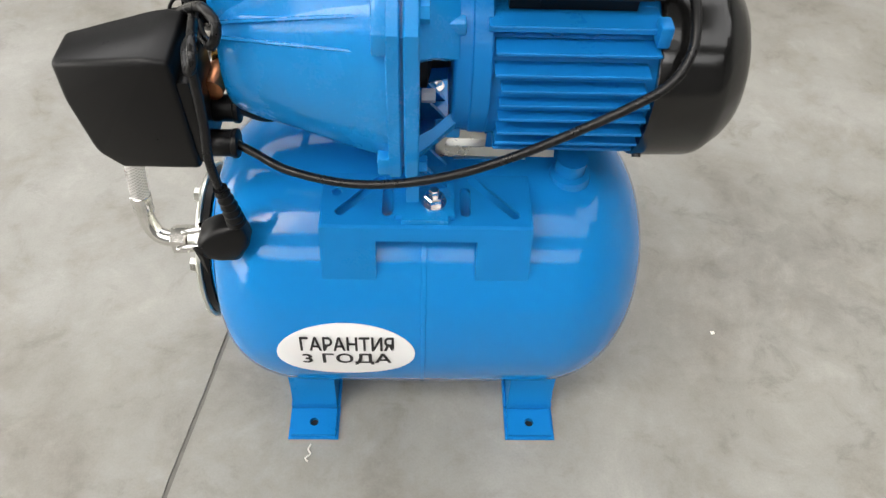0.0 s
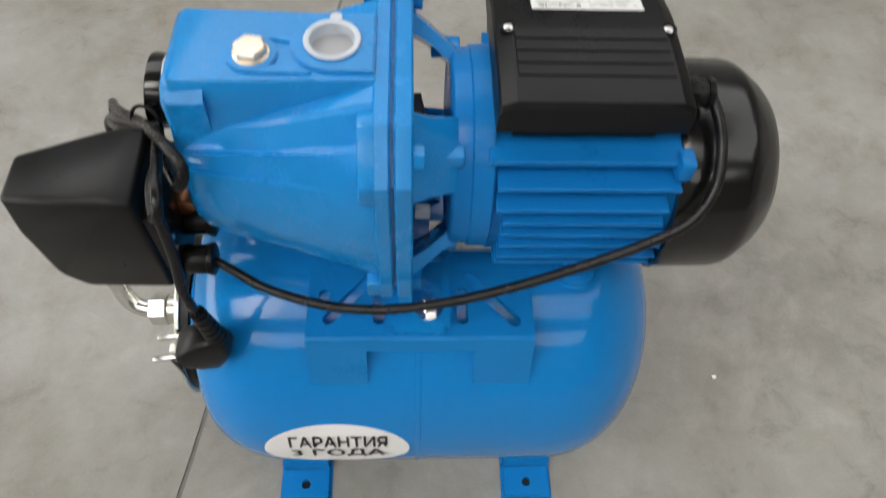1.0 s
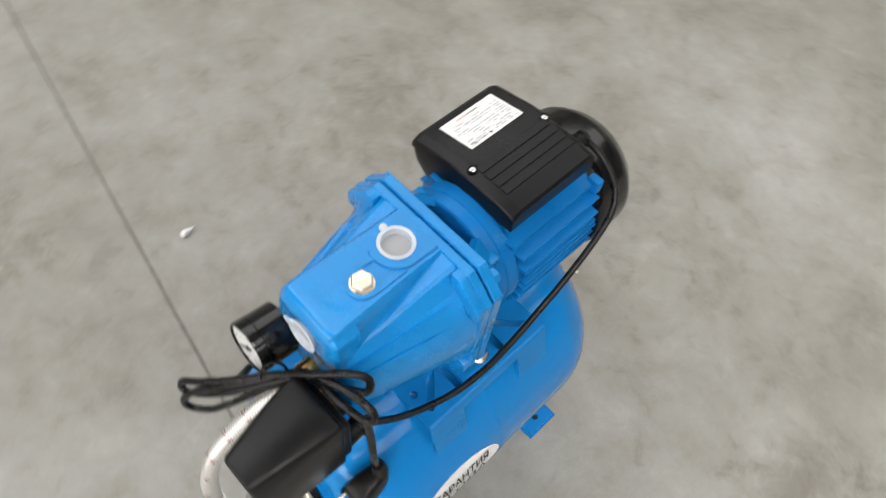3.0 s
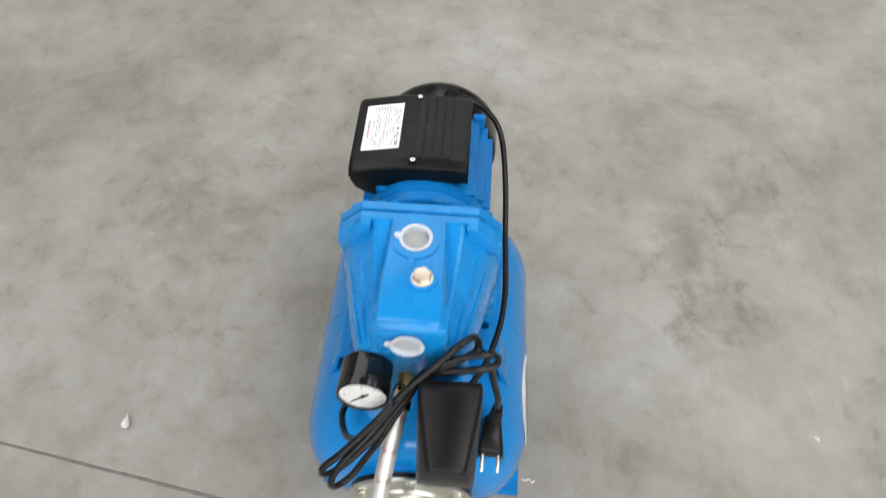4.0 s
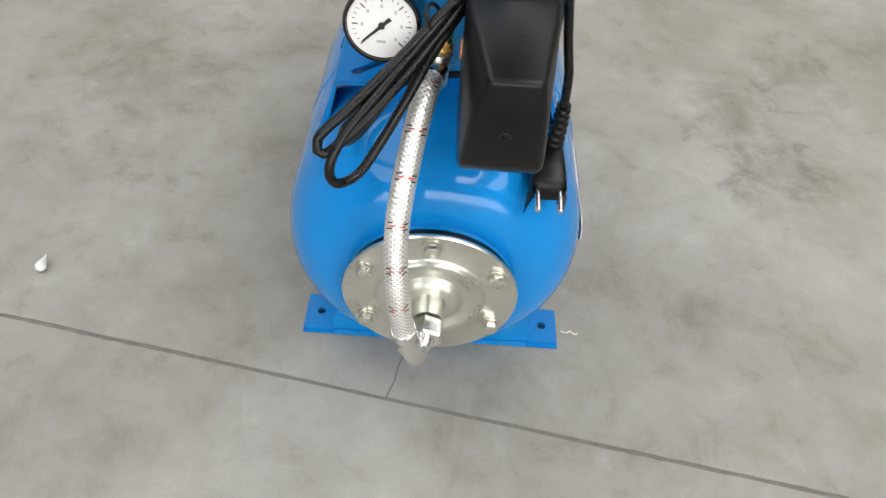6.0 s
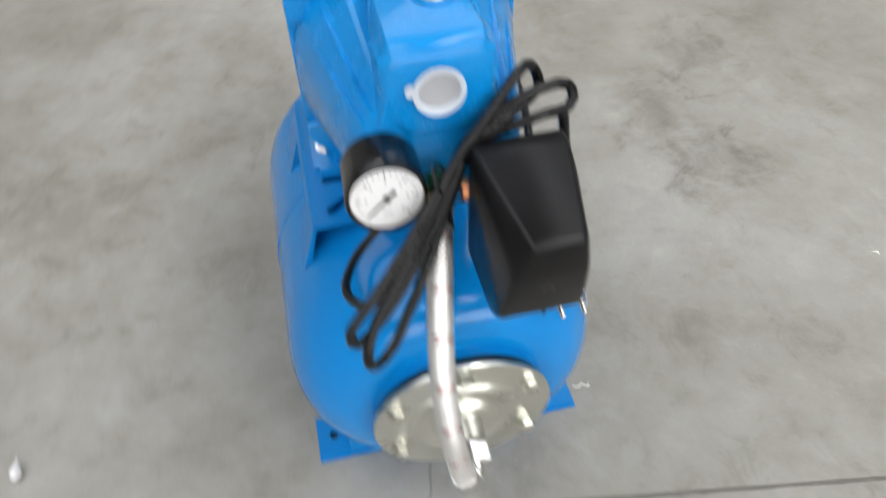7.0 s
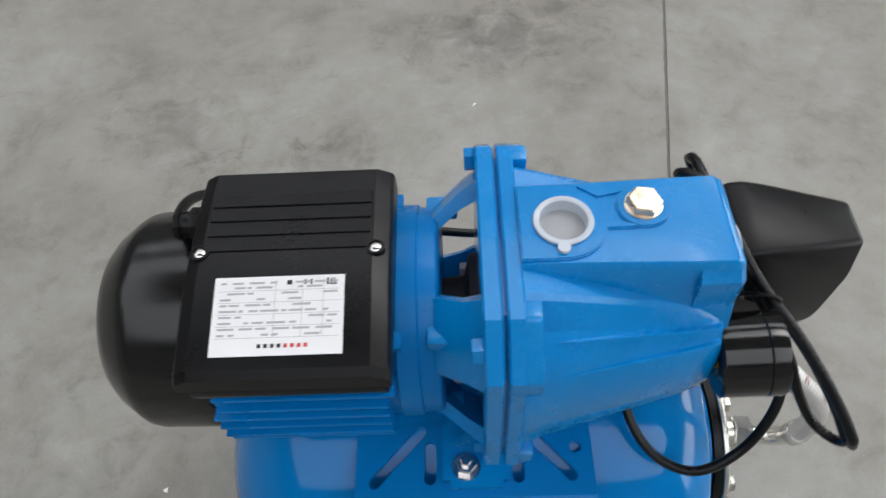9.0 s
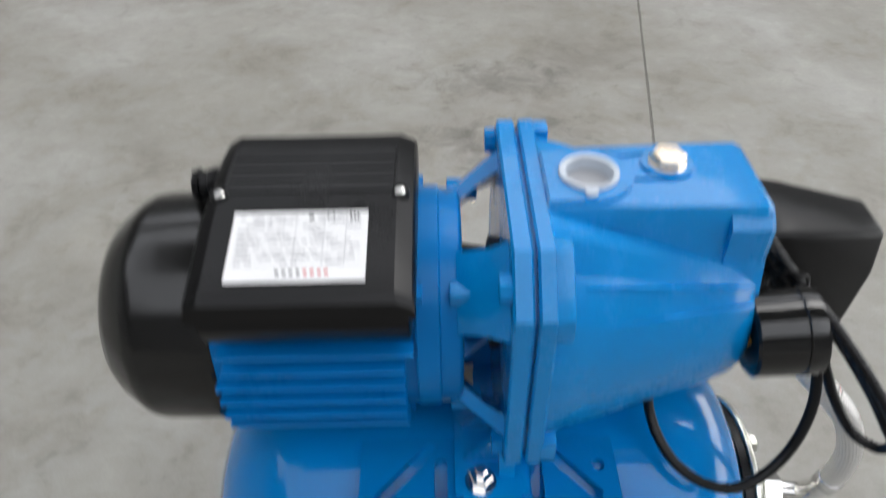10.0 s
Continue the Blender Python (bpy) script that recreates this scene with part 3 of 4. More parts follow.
bore = [bm.verts.new((-0.1435, y, z)) for y, z in circle(YC + 0.001, 0.4435, 0.0140, 32)]
rim += [bm.edges.new((bore[i], bore[(i + 1) % 32])) for i in range(32)]
bmesh.ops.triangle_fill(bm, use_beauty=True, use_dissolve=False, edges=rim, normal=(-1, 0, 0))
part("suction_nose", bm, CAST_PAINT, volute, smooth=30)

# flat shoulder facets beside the platform, and the ribs along both flanks
for s in (-1, 1):
    bm = B()
    loft(bm, [[(x, YC + s * y, z) for y, z in ring] for x, ring in (
        (-0.0270, ((0.022, 0.4722), (0.0405, 0.4722), (0.0445, 0.4700), (0.0585, 0.4490), (0.0585, 0.4400), (0.022, 0.410))),
        (-0.0420, ((0.022, 0.4680), (0.0395, 0.4680), (0.0430, 0.4662), (0.0570, 0.4468), (0.0570, 0.4380), (0.022, 0.410))),
        (-0.1300, ((0.022, 0.4385), (0.0325, 0.4385), (0.0350, 0.4372), (0.0415, 0.4295), (0.0410, 0.4230), (0.022, 0.405))),
        (-0.1365, ((0.022, 0.4350), (0.0310, 0.4350), (0.0330, 0.4338), (0.0390, 0.4265), (0.0390, 0.4220), (0.022, 0.405))))])
    part("shoulder", bm, CAST_PAINT, volute, smooth=20)
    for z0, z1, y0, y1 in ((0.4478, 0.4292, 0.0575, 0.0415), (0.4290, 0.4215, 0.0690, 0.0465)):
        bm = B()
        a, b = Vector((-0.0400, YC + s * y0, z0)), Vector((-0.1365, YC + s * y1, z1))
        n = Vector((0, s * 0.80, 0.60))
        d = (b - a).normalized()
        w = d.cross(n).normalized()
        loft(bm, [[p - n * 0.006 - w * 0.0026, p - n * 0.006 + w * 0.0026, p + n * r + w * 0.0008, p + n * r - w * 0.0008] for p, r in ((a, 0.0004), (a + d * 0.012, 0.0018), (b - d * 0.006, 0.0026), (b, 0.001))])
        part("rib", bm, CAST_PAINT, volute, smooth=30)

# the two flanges, four corner ears with bolts
for x0, x1, nm in ((-0.0270, -0.0176, "pump_flange"), (-0.0156, -0.0052, "bracket_flange")):
    bm = B()
    e = 0.0012
    loft(bm, [flange_ring(x0, -e), flange_ring(x0 + e, 0), flange_ring(x1 - e, 0), flange_ring(x1, -e)])
    fl = part(nm, bm, CAST_PAINT, pump, smooth=30)
    for sy in (-1, 1):
        for zc in (0.4555, 0.3255):
            bm = B()
            y = YC + sy * 0.0640
            if nm == "pump_flange":
                up = 1 if zc > 0.4 else -1
                prism(bm, [(YC + sy * py, 0.3905 + up * pz) for py, pz in ((0.046, 0.0830), (0.0568, 0.0830), (0.0808, 0.0590), (0.0808, 0.044), (0.066, 0.042), (0.048, 0.058))], x0 - 0.0080, x0 + 0.002, 0.0015)
            else:
                rod(bm, (x1 - 0.001, y, zc), (x1 + 0.0060, y, zc), 0.0072, 6, 0.0008)
            part("ear" if nm == "pump_flange" else "flange_screw", bm, CAST_PAINT, fl)
bm = B()
loft(bm, [flange_ring(-0.0177, -0.0055), flange_ring(-0.0155, -0.0055)])
part("flange_gasket", bm, CAST_PAINT, pump, "painted gasket between two flanges")

# raised lip round the port and the filler plug
bm = B()
ulip = [(-0.0265, YC + 0.0245)] + [(-0.050 - 0.0235 * math.sin(a), YC + 0.001 + 0.0235 * math.cos(a)) for a in [math.pi * k / 24 for k in range(25)]] + [(-0.0265, YC - 0.0225)]
sheet(bm, ulip, [circle(-0.050, YC + 0.001, 0.0135, 32)], 0.4700, 0.4768)
sheet(bm, circle(-0.0935, -0.0055, 0.0145, 36), [circle(-0.0935, -0.0055, 0.0085, 24)], 0.4700, 0.4766)
sheet(bm, [(-0.0715, 0.0025), (-0.0885, 0.0060), (-0.0885, 0.0090), (-0.0660, 0.0090)], [], 0.4702, 0.4763)
sheet(bm, [(-0.0600, -0.0200), (-0.0950, -0.0200), (-0.0950, -0.0175), (-0.0700, -0.0125)], [], 0.4702, 0.4763)
bmesh.ops.bevel(bm, geom=[e for e in bm.edges if len(e.link_faces) == 2 and e.calc_face_angle(0) > 1.2 and min(v.co.z for v in e.verts) > 0.475], offset=0.0008, segments=2, affect="EDGES")
part("port_lip", bm, CAST_PAINT, volute, smooth=40)


def port_cap(c, d, nub, deep):
    """A push-in plastic cap: bright rim, sunken cup, small pull tab."""
    c, d = Vector(c), Vector(d).normalized()
    bm = B()
    revolve(bm, [(-deep, 0.0131), (0.0005, 0.0132), (0.0004, 0.0156), (0.0010, 0.0161), (0.0018, 0.0157), (0.0020, 0.0142), (0.0014, 0.0128), (-deep, 0.0120), (-deep - 0.0004, 0.0119)], c, d, 40)
    p = c + Vector(nub) * 0.0175 + d * 0.0012
    rod(bm, p - d * 0.001, p + d * 0.001, 0.0034, 14)
    ob = part("port_cap", bm, WHITE_CAP, pump, "milky white plastic port cap")
    bm = B()
    revolve(bm, [(-deep + 0.0010, 0.0), (-deep + 0.0013, 0.0122)], c, d, 32)
    part("cap_floor", bm, PALE_CAP, ob)
    return ob


port_cap((-0.050, YC + 0.001, 0.4768), (0, 0, 1), (0.08, 0.996, 0), 0.0070)
port_cap((-0.1462, YC + 0.001, 0.4435), (-1, 0, 0.05), (0, 0.98, 0.2), 0.0035)

bm = B()
rod(bm, (-0.0935, -0.0055, 0.4745), (-0.0935, -0.0055, 0.4772), 0.0104, 28, 0.0006)
revolve(bm, [(0, 0.0096), (0.0036, 0.0096), (0.0048, 0.0084), (0.0052, 0.0)], (-0.0935, -0.0055, 0.4772), (0, 0, 1), 6, 0.35)
part("filler_plug", bm, NICKEL_BRASS, pump, "pale metal hexagon filler plug")

# lantern bracket: four webs between flange and motor shield
for sy in (-1, 1):
    for sz in (-1, 1):
        bm = B()
        a = Vector((0, sy, sz * 1.0)).normalized()
        t = Vector((0, -a.z, a.y))
        cen = Vector((0, YC, ZP))
        def ring(x, r, wid, th):
            c = cen + a * r + Vector((x, 0, 0))
            return [c - t * wid - a * th, c - t * wid, c - t * wid * 0.4 + a * 0.0035, c + t * wid * 0.4 + a * 0.0035, c + t * wid, c + t * wid - a * th]
        loft(bm, [ring(-0.0060, 0.0820, 0.0255, 0.012), ring(0.004, 0.0745, 0.0225, 0.010), ring(0.0205, 0.0600, 0.0215, 0.010)])
        w = part("bracket_web", bm, CAST_PAINT, pump, smooth=40)
        bm = B()
        c = cen + a * 0.0630
        box(bm, 0.006, 0.0245, c.y - 0.006, c.y + 0.006, c.z - 0.0045, c.z + 0.0045, 0.0015)
        part("boss", bm, CAST_PAINT, w)
bm = B()
revolve(bm, [(0.0170, 0.050), (0.0170, 0.0590), (0.0180, 0.0622), (0.0195, 0.0632), (0.0290, 0.0636), (0.0300, 0.0652), (0.0415, 0.0656), (0.0425, 0.0648), (0.0425, 0.030)], (0, YC, ZP), (1, 0, 0), 72)
part("motor_shield", bm, MOTOR_PAINT, pump, smooth=40)
# housing takes the near-black colour to paint the shade behind the webs
bm = B()
revolve(bm, [(-0.012, 0.034), (0.000, 0.034), (0.003, 0.020), (0.024, 0.018), (0.026, 0.046)], (0, YC, ZP), (1, 0, 0), 32)
part("shaft_seal_housing", bm, RECESS_SHADE, pump, "shaft housing coloured dark as shade inside the bracket")
bm = B()
rod(bm, (-0.004, YC - 0.040, ZP - 0.018), (0.006, YC - 0.040, ZP - 0.018), 0.0052, 6, 0.0006)
part("pale_nut", bm, WHITE_CAP, pump, "small off-white hexagon nut")

# pump foot under the bracket, with gussets and nuts
bm = B()
loft(bm, [[(-0.0235, YC - 0.0880, z), (0.0225, YC - 0.0880, z), (0.0225, YC + 0.0830, z), (-0.0235, YC + 0.0830, z)] for z in (PZ + 0.0002, PZ + 0.0052)])
bmesh.ops.bevel(bm, geom=[e for e in bm.edges if abs(e.verts[0].co.z - e.verts[1].co.z) > 0.002], offset=0.005, segments=4, affect="EDGES")
pf = part("pump_foot", bm, CAST_PAINT, pump)
bm = B()
hull(bm, [(-0.0150, YC - 0.062, 0.310), (-0.0052, YC - 0.062, 0.310), (-0.0150, YC + 0.058, 0.310), (-0.0052, YC + 0.058, 0.310), (-0.0150, YC - 0.070, PZ + 0.004), (-0.0052, YC - 0.070, PZ + 0.004), (-0.0150, YC + 0.066, PZ + 0.004), (-0.0052, YC + 0.066, PZ + 0.004)])
part("foot_web", bm, CAST_PAINT, pf)
for s in (-1, 1):
    for y in (0.052, 0.028):
        bm = B()
        hull(bm, [(-0.006, YC + s * y - 0.0022, 0.318), (-0.006, YC + s * y + 0.0022, 0.318), (-0.006, YC + s * y - 0.0022, PZ + 0.004), (-0.006, YC + s * y + 0.0022, PZ + 0.004), (0.018, YC + s * y - 0.0022, PZ + 0.004), (0.018, YC + s * y + 0.0022, PZ + 0.004)])
        part("gusset", bm, CAST_PAINT, pf)
    x, y = 0.0065, YC + s * 0.0690
    bm = B()
    rod(bm, (x, y, PZ + 0.0050), (x, y, PZ + 0.0066), 0.0098, 28)
    part("washer", bm, CHROME, pf, "bright steel washer")
    bm = B()
    revolve(bm, [(0, 0.0078), (0.0060, 0.0078), (0.0072, 0.0068), (0.0073, 0.0042), (0.0120, 0.0042), (0.0128, 0.0034), (0.0129, 0)], (x, y, PZ + 0.0066), (0, 0, 1), 6, 0.3 * s)
    part("nut", bm, CHROME, pf, "bright steel hexagon nut")

# motor housing with cooling fins
MX0, MX1 = 0.0425, 0.1560
ZM = 0.384
bm = B()
revolve(bm, [(MX0, 0.055), (MX0, 0.0615), (MX1, 0.0615), (MX1, 0.050)], (0, YC, ZM), (1, 0, 0), 72)
housing = part("motor_housing", bm, MOTOR_PAINT, pump, "ribbed blue motor housing", smooth=40)
for s in (-1, 1):
    for i in range(9):
        dz = 0.0525 - 0.0122 * i
        reach = min(0.0700, math.sqrt(0.0745 ** 2 - dz * dz))
        inner = math.sqrt(max(0.0, 0.058 ** 2 - dz * dz)) if abs(dz) < 0.058 else 0.012
        x0 = MX0 - 0.004 if i == 0 else MX0 + 0.001 + (0.005 if i > 2 else 0.0)
        x1 = MX1 - (0.010 if 1 < i < 4 else 0.005)
        bm = B()
        th = 0.0013 if i else 0.0022
        ys = sorted((YC + s * inner, YC + s * reach))
        box(bm, x0, x1, ys[0], ys[1], ZM + dz - th, ZM + dz + th, 0.0006, 1)
        part("cooling_fin", bm, MOTOR_PAINT, housing)
    for i in range(3):
        bm = B()
        rod(bm, (0.060 + 0.0235 * i, YC + s * 0.038, ZM + 0.044), (0.060 + 0.0235 * i, YC + s * 0.0432, ZM + 0.0505), 0.0066, 20, 0.0012)
        part("round_boss", bm, MOTOR_PAINT, housing)
    bm = B()
    box(bm, MX1 - 0.010, MX1 - 0.001, *sorted((YC + s * 0.045, YC + s * 0.0590)), ZM + 0.044, ZM + 0.060, 0.002)
    part("tie_lug", bm, MOTOR_PAINT, housing)
for i in range(5):
    bm = B()
    y = YC - 0.030 + 0.015 * i
    box(bm, MX0 + 0.004, MX1 - 0.004, y - 0.0013, y + 0.0013, ZM - 0.0715, ZM - 0.050, 0.0006, 1)
    part("cooling_fin", bm, MOTOR_PAINT, housing)

# pale slotted support strip between the plate and the motor
bm = B()
sheet(bm, [(0.0080, 0.0), (0.1050, 0.0), (0.1050, 0.0210), (0.0080, 0.0210)], [slot(0.020, 0.011, 0.046, 0.011, 0.0035), slot(0.062, 0.011, 0.088, 0.011, 0.0035)], -0.0012, 0.0012)
bmesh.ops.transform(bm, matrix=Matrix.Translation((0, -0.0150, 0.2905)) @ Matrix.Rotation(radians(62), 4, "X"), verts=bm.verts)
box(bm, 0.0080, 0.0820, -0.0160, 0.0100, PZ + 0.0003, PZ + 0.0060)
part("motor_support", bm, ZINC, pump, "pale zinc-plated slotted support strip", smooth=30)

# black fan cover
bm = B()
revolve(bm, [(0.1530, 0.058), (0.1515, 0.0675), (0.1535, 0.0692), (0.1600, 0.0695), (0.1920, 0.0690), (0.1975, 0.0678), (0.2010, 0.0658), (0.2120, 0.0575), (0.2175, 0.0515), (0.2210, 0.0440), (0.2224, 0.0360), (0.2228, 0.0)], (0, YC - 0.0050, 0.3790), (1, 0, 0), 80)
fan_cover = part("fan_cover", bm, BLACK_GLOSS, pump, "rounded black fan cover", smooth=50)
for k in range(4):
    a = radians(45 + 90 * k)
    bm = B()
    rod(bm, (0.158, YC - 0.005 + 0.0680 * math.cos(a), 0.3790 + 0.0680 * math.sin(a)), (0.158, YC - 0.005 + 0.0714 * math.cos(a), 0.3790 + 0.0714 * math.sin(a)), 0.0035, 12)
    part("cover_screw", bm, BLACK_GLOSS, fan_cover)

# terminal box
bm = B()
prism(bm, [(-0.0375, 0.4500), (-0.0385, 0.4545), (0.0820, 0.4545), (0.0835, 0.4460), (0.0790, 0.4345), (0.0680, 0.4255), (0.0540, 0.4225), (0.0350, 0.4240), (0.0250, 0.4340), (0.0200, 0.4500)], 0.0435, 0.1440, 0.0015)
box(bm, 0.052, 0.136, -0.030, 0.030, 0.436, 0.4502)
tbox = part("terminal_box", bm, BLACK_PLASTIC, pump, "black plastic terminal box", smooth=30)


def lid_ring(x, g, drop):
    p = [(-0.0408, 0.4535), (-0.0408, 0.4722), (-0.0385, 0.4755), (-0.0225, 0.4775), (0.0330, 0.4770), (0.0790, 0.4673), (0.0832, 0.4640), (0.0838, 0.4535)]
    return [(x, y + (g if y < 0 else -g), max(0.4535, z - drop * (z > 0.460))) for y, z in p]


bm = B()
loft(bm, [lid_ring(0.0404, 0.001, 0.0072), lid_ring(0.0408, 0.0, 0.0056), lid_ring(0.0420, 0.0, 0.0038), lid_ring(0.0485, 0.0, 0.0005), lid_ring(0.0500, 0.0, 0.0), lid_ring(0.1400, 0.0, 0.0), lid_ring(0.1415, 0.0, 0.0005), lid_ring(0.1472, 0.0, 0.0038), lid_ring(0.1484, 0.0, 0.0056), lid_ring(0.1488, 0.001, 0.0072)])
lid = part("lid", bm, BLACK_PLASTIC, tbox, "matt black ribbed lid", smooth=16)
def lid_z(y):
    return 0.4775 - max(0.0, y + 0.0225) * 0.0005 / 0.0555 if y < 0.033 else 0.4770 - (y - 0.033) * 0.0097 / 0.046


for i in range(4):
    y1 = 0.0160 - 0.0097 * i
    bm = B()
    hull(bm, [(x, y, lid_z(y) + dz) for x in (0.0515, 0.1385) for y in (y1 - 0.0083, y1) for dz in (-0.002, 0.0010)], 0.0003, 1)
    part("lid_rib", bm, BLACK_PLASTIC, tbox)
for x in (0.0485, 0.1408):
    bm = B()
    revolve(bm, [(-0.003, 0.0050), (0.0012, 0.0048), (0.0014, 0.0036), (0.0004, 0.0034)], (x, 0.0165, 0.4770), (0, 0, 1), 20)
    part("screw_seat", bm, BLACK_PLASTIC, tbox)
    bm = B()
    revolve(bm, [(0, 0.0031), (0.0012, 0.0030), (0.0019, 0.0020), (0.0020, 0)], (x, 0.0165, 0.4767), (0, 0, 1), 18)
    part("lid_screw", bm, CHROME, tbox, "bright cross-head screw")

# rating plate: print that cannot be read stays as bars
bm = B()
def on_lid(x, y, h):
    return (x, y, lid_z(y) + h)
loft(bm, [[on_lid(0.0635, 0.0325, h), on_lid(0.1295, 0.0325, h), on_lid(0.1295, 0.0728, h), on_lid(0.0635, 0.0728, h)] for h in (0.0001, 0.0006)])
plate = part("rating_plate", bm, PAPER, tbox, "white rating plate with rows of fine print")


def bars(cells, mat, name="print_line"):
    bm = B()
    for u0, u1, v0, v1 in cells:
        xa, xb = 0.1295 - 0.066 * u0, 0.1295 - 0.066 * u1
        ya, yb = 0.0728 - 0.0403 * v0, 0.0728 - 0.0403 * v1
        vs = [bm.verts.new(on_lid(x, y, 0.00085)) for x, y in ((xa, ya), (xb, ya), (xb, yb), (xa, yb))]
        bm.faces.new(vs)
    return part(name, bm, mat, plate)


bars([(u, u + 0.028, 0.09, 0.14) for u in (0.36, 0.41, 0.46, 0.51)], INK, "brand_bar")
bars([(u, u + 0.028, 0.09, 0.14) for u in (0.56, 0.61, 0.66, 0.71)], RED_INK, "brand_bar")
rnd = random.Random(4)
cells = []
for v in (0.24, 0.315, 0.39, 0.465, 0.54, 0.615, 0.69, 0.765, 0.84, 0.90):
    u = 0.05
    while u < 0.93:
        w = rnd.uniform(0.03, 0.14)
        if rnd.random() < 0.72:
            cells.append((u, min(0.95, u + w), v, v + 0.028))
        u += w + rnd.uniform(0.015, 0.05)
bars(cells, GREY_INK)
bars([(0.03, 0.97, v, v + 0.006) for v in (0.215, 0.36, 0.51, 0.66, 0.81)] + [(u, u + 0.004, 0.22, 0.94) for u in (0.47, 0.68, 0.84)], GREY_INK)
bars([(0.865, 0.945, 0.87, 0.885), (0.865, 0.88, 0.87, 0.955), (0.895, 0.907, 0.87, 0.955), (0.92, 0.93, 0.87, 0.955), (0.695, 0.71, 0.88, 0.945), (0.74, 0.755, 0.88, 0.945), (0.56, 0.60, 0.88, 0.94)], INK)

# cable gland on the box
bm = B()
GY, GZ = -0.0160, 0.4600
rod(bm, (0.1475, GY, GZ), (0.1560, GY, GZ), 0.0098, 8, 0.001)
rod(bm, (0.1555, GY, GZ), (0.1620, GY, GZ), 0.0078, 24, 0.0015)
rod(bm, (0.1610, GY, GZ), (0.1650, GY, GZ), 0.0092, 8, 0.001)
part("cable_gland", bm, BLACK_PLASTIC, tbox, "black plastic cable gland")

# ---- brass five-way fitting in front of the pump ----
fitting = thing("brass_fitting", "brass five-way fitting screwed into the pump front", "pipe fitting")
FZ = 0.368
bm = B()
rod(bm, (-0.134, YC + 0.004, FZ), (-0.159, YC + 0.004, FZ), 0.0090, 24, 0.001)
part("stem", bm, BRASS, fitting)
bm = B()
rod(bm, (-0.152, YC - 0.010, FZ), (-0.154, YC - 0.036, FZ), 0.0085, 20, 0.001)
part("side_branch", bm, COPPER, fitting, "reddish copper-coloured side branch")
bm = B()
rod(bm, (-0.157, YC + 0.004, FZ), (-0.158, YC + 0.006, FZ - 0.026), 0.0085, 20, 0.001)
part("lower_branch", bm, ZINC, fitting)
# ---- pressure gauge ----
gauge = thing("pressure_gauge", "black round pressure gauge with a white dial", "pressure gauge")
GC = Vector((-0.1770, 0.0440, 0.3955))
GD = Vector((-1, 0.02, 0.10)).normalized()
bm = B()
revolve(bm, [(-0.0360, 0.0), (-0.0360, 0.0225), (-0.0345, 0.0245), (-0.0100, 0.0248), (-0.0095, 0.0243), (-0.0088, 0.0250), (-0.0010, 0.0252), (0.0008, 0.0245), (0.0010, 0.0228), (-0.0012, 0.0224), (-0.0020, 0.0)], GC, GD, 56)
part("housing", bm, BLACK_GLOSS, gauge)
bm = B()
revolve(bm, [(-0.0014, 0.0), (-0.0012, 0.0222)], GC, GD, 48)
dial = part("dial", bm, DIAL, gauge, "white dial with a black scale")
gd, gu, gw = axis_frame((0, 0, 0), GD)
gright = Vector((0, -1, 0)) - gd * Vector((0, -1, 0)).dot(gd)
gright.normalize()
gup = gright.cross(gd) if gright.cross(gd).z > 0 else gd.cross(gright)


def on_dial(r, deg, h=0.0):
    a = radians(deg)
    return GC + gd * (-0.0009 + h) + (gright * math.cos(a) + gup * math.sin(a)) * r


bm = B()
for k in range(25):
    a = 225 - 270 * k / 24
    r0 = 0.0150 if k % 4 == 0 else 0.0172
    w = 1.4 if k % 4 == 0 else 0.8
    bm.faces.new([bm.verts.new(on_dial(r, d)) for r, d in ((r0, a - w), (0.0190, a - w), (0.0190, a + w), (r0, a + w))])
part("scale_mark", bm, INK, dial)
bm = B()
for k in range(7):
    a = 225 - 270 * k / 6
    bm.faces.new([bm.verts.new(on_dial(0.0125, a) + gright * dx + gup * dz) for dx, dz in ((-0.0008, -0.0012), (0.0008, -0.0012), (0.0008, 0.0012), (-0.0008, 0.0012))])
bm.faces.new([bm.verts.new(on_dial(0.0110, 268) + gright * dx + gup * dz) for dx, dz in ((-0.003, -0.0008), (0.003, -0.0008), (0.003, 0.0008), (-0.003, 0.0008))])
part("scale_figure", bm, GREY_INK, dial)
bm = B()
na = radians(222)
nd = gright * math.cos(na) + gup * math.sin(na)
ns = gd.cross(nd)
c = GC + gd * 0.0002
loft(bm, [[c - nd * 0.0075 + ns * 0.0013 + gd * h, c - nd * 0.0075 - ns * 0.0013 + gd * h, c + nd * 0.0165 - ns * 0.0005 + gd * h, c + nd * 0.0165 + ns * 0.0005 + gd * h] for h in (-0.0003, 0.0003)])
rod(bm, c - gd * 0.0008, c + gd * 0.0006, 0.0022, 14)
part("needle", bm, INK, gauge)
bm = B()
rod(bm, GC - gd * 0.0350, GC - gd * 0.0420, 0.0080, 6, 0.0008)
part("brass_neck", bm, BRASS, gauge, "brass hexagon neck")

# ---- pressure switch ----
switch = thing("pressure_switch", "black plastic pressure switch box on the brass fitting", "pressure switch")
bm = B()
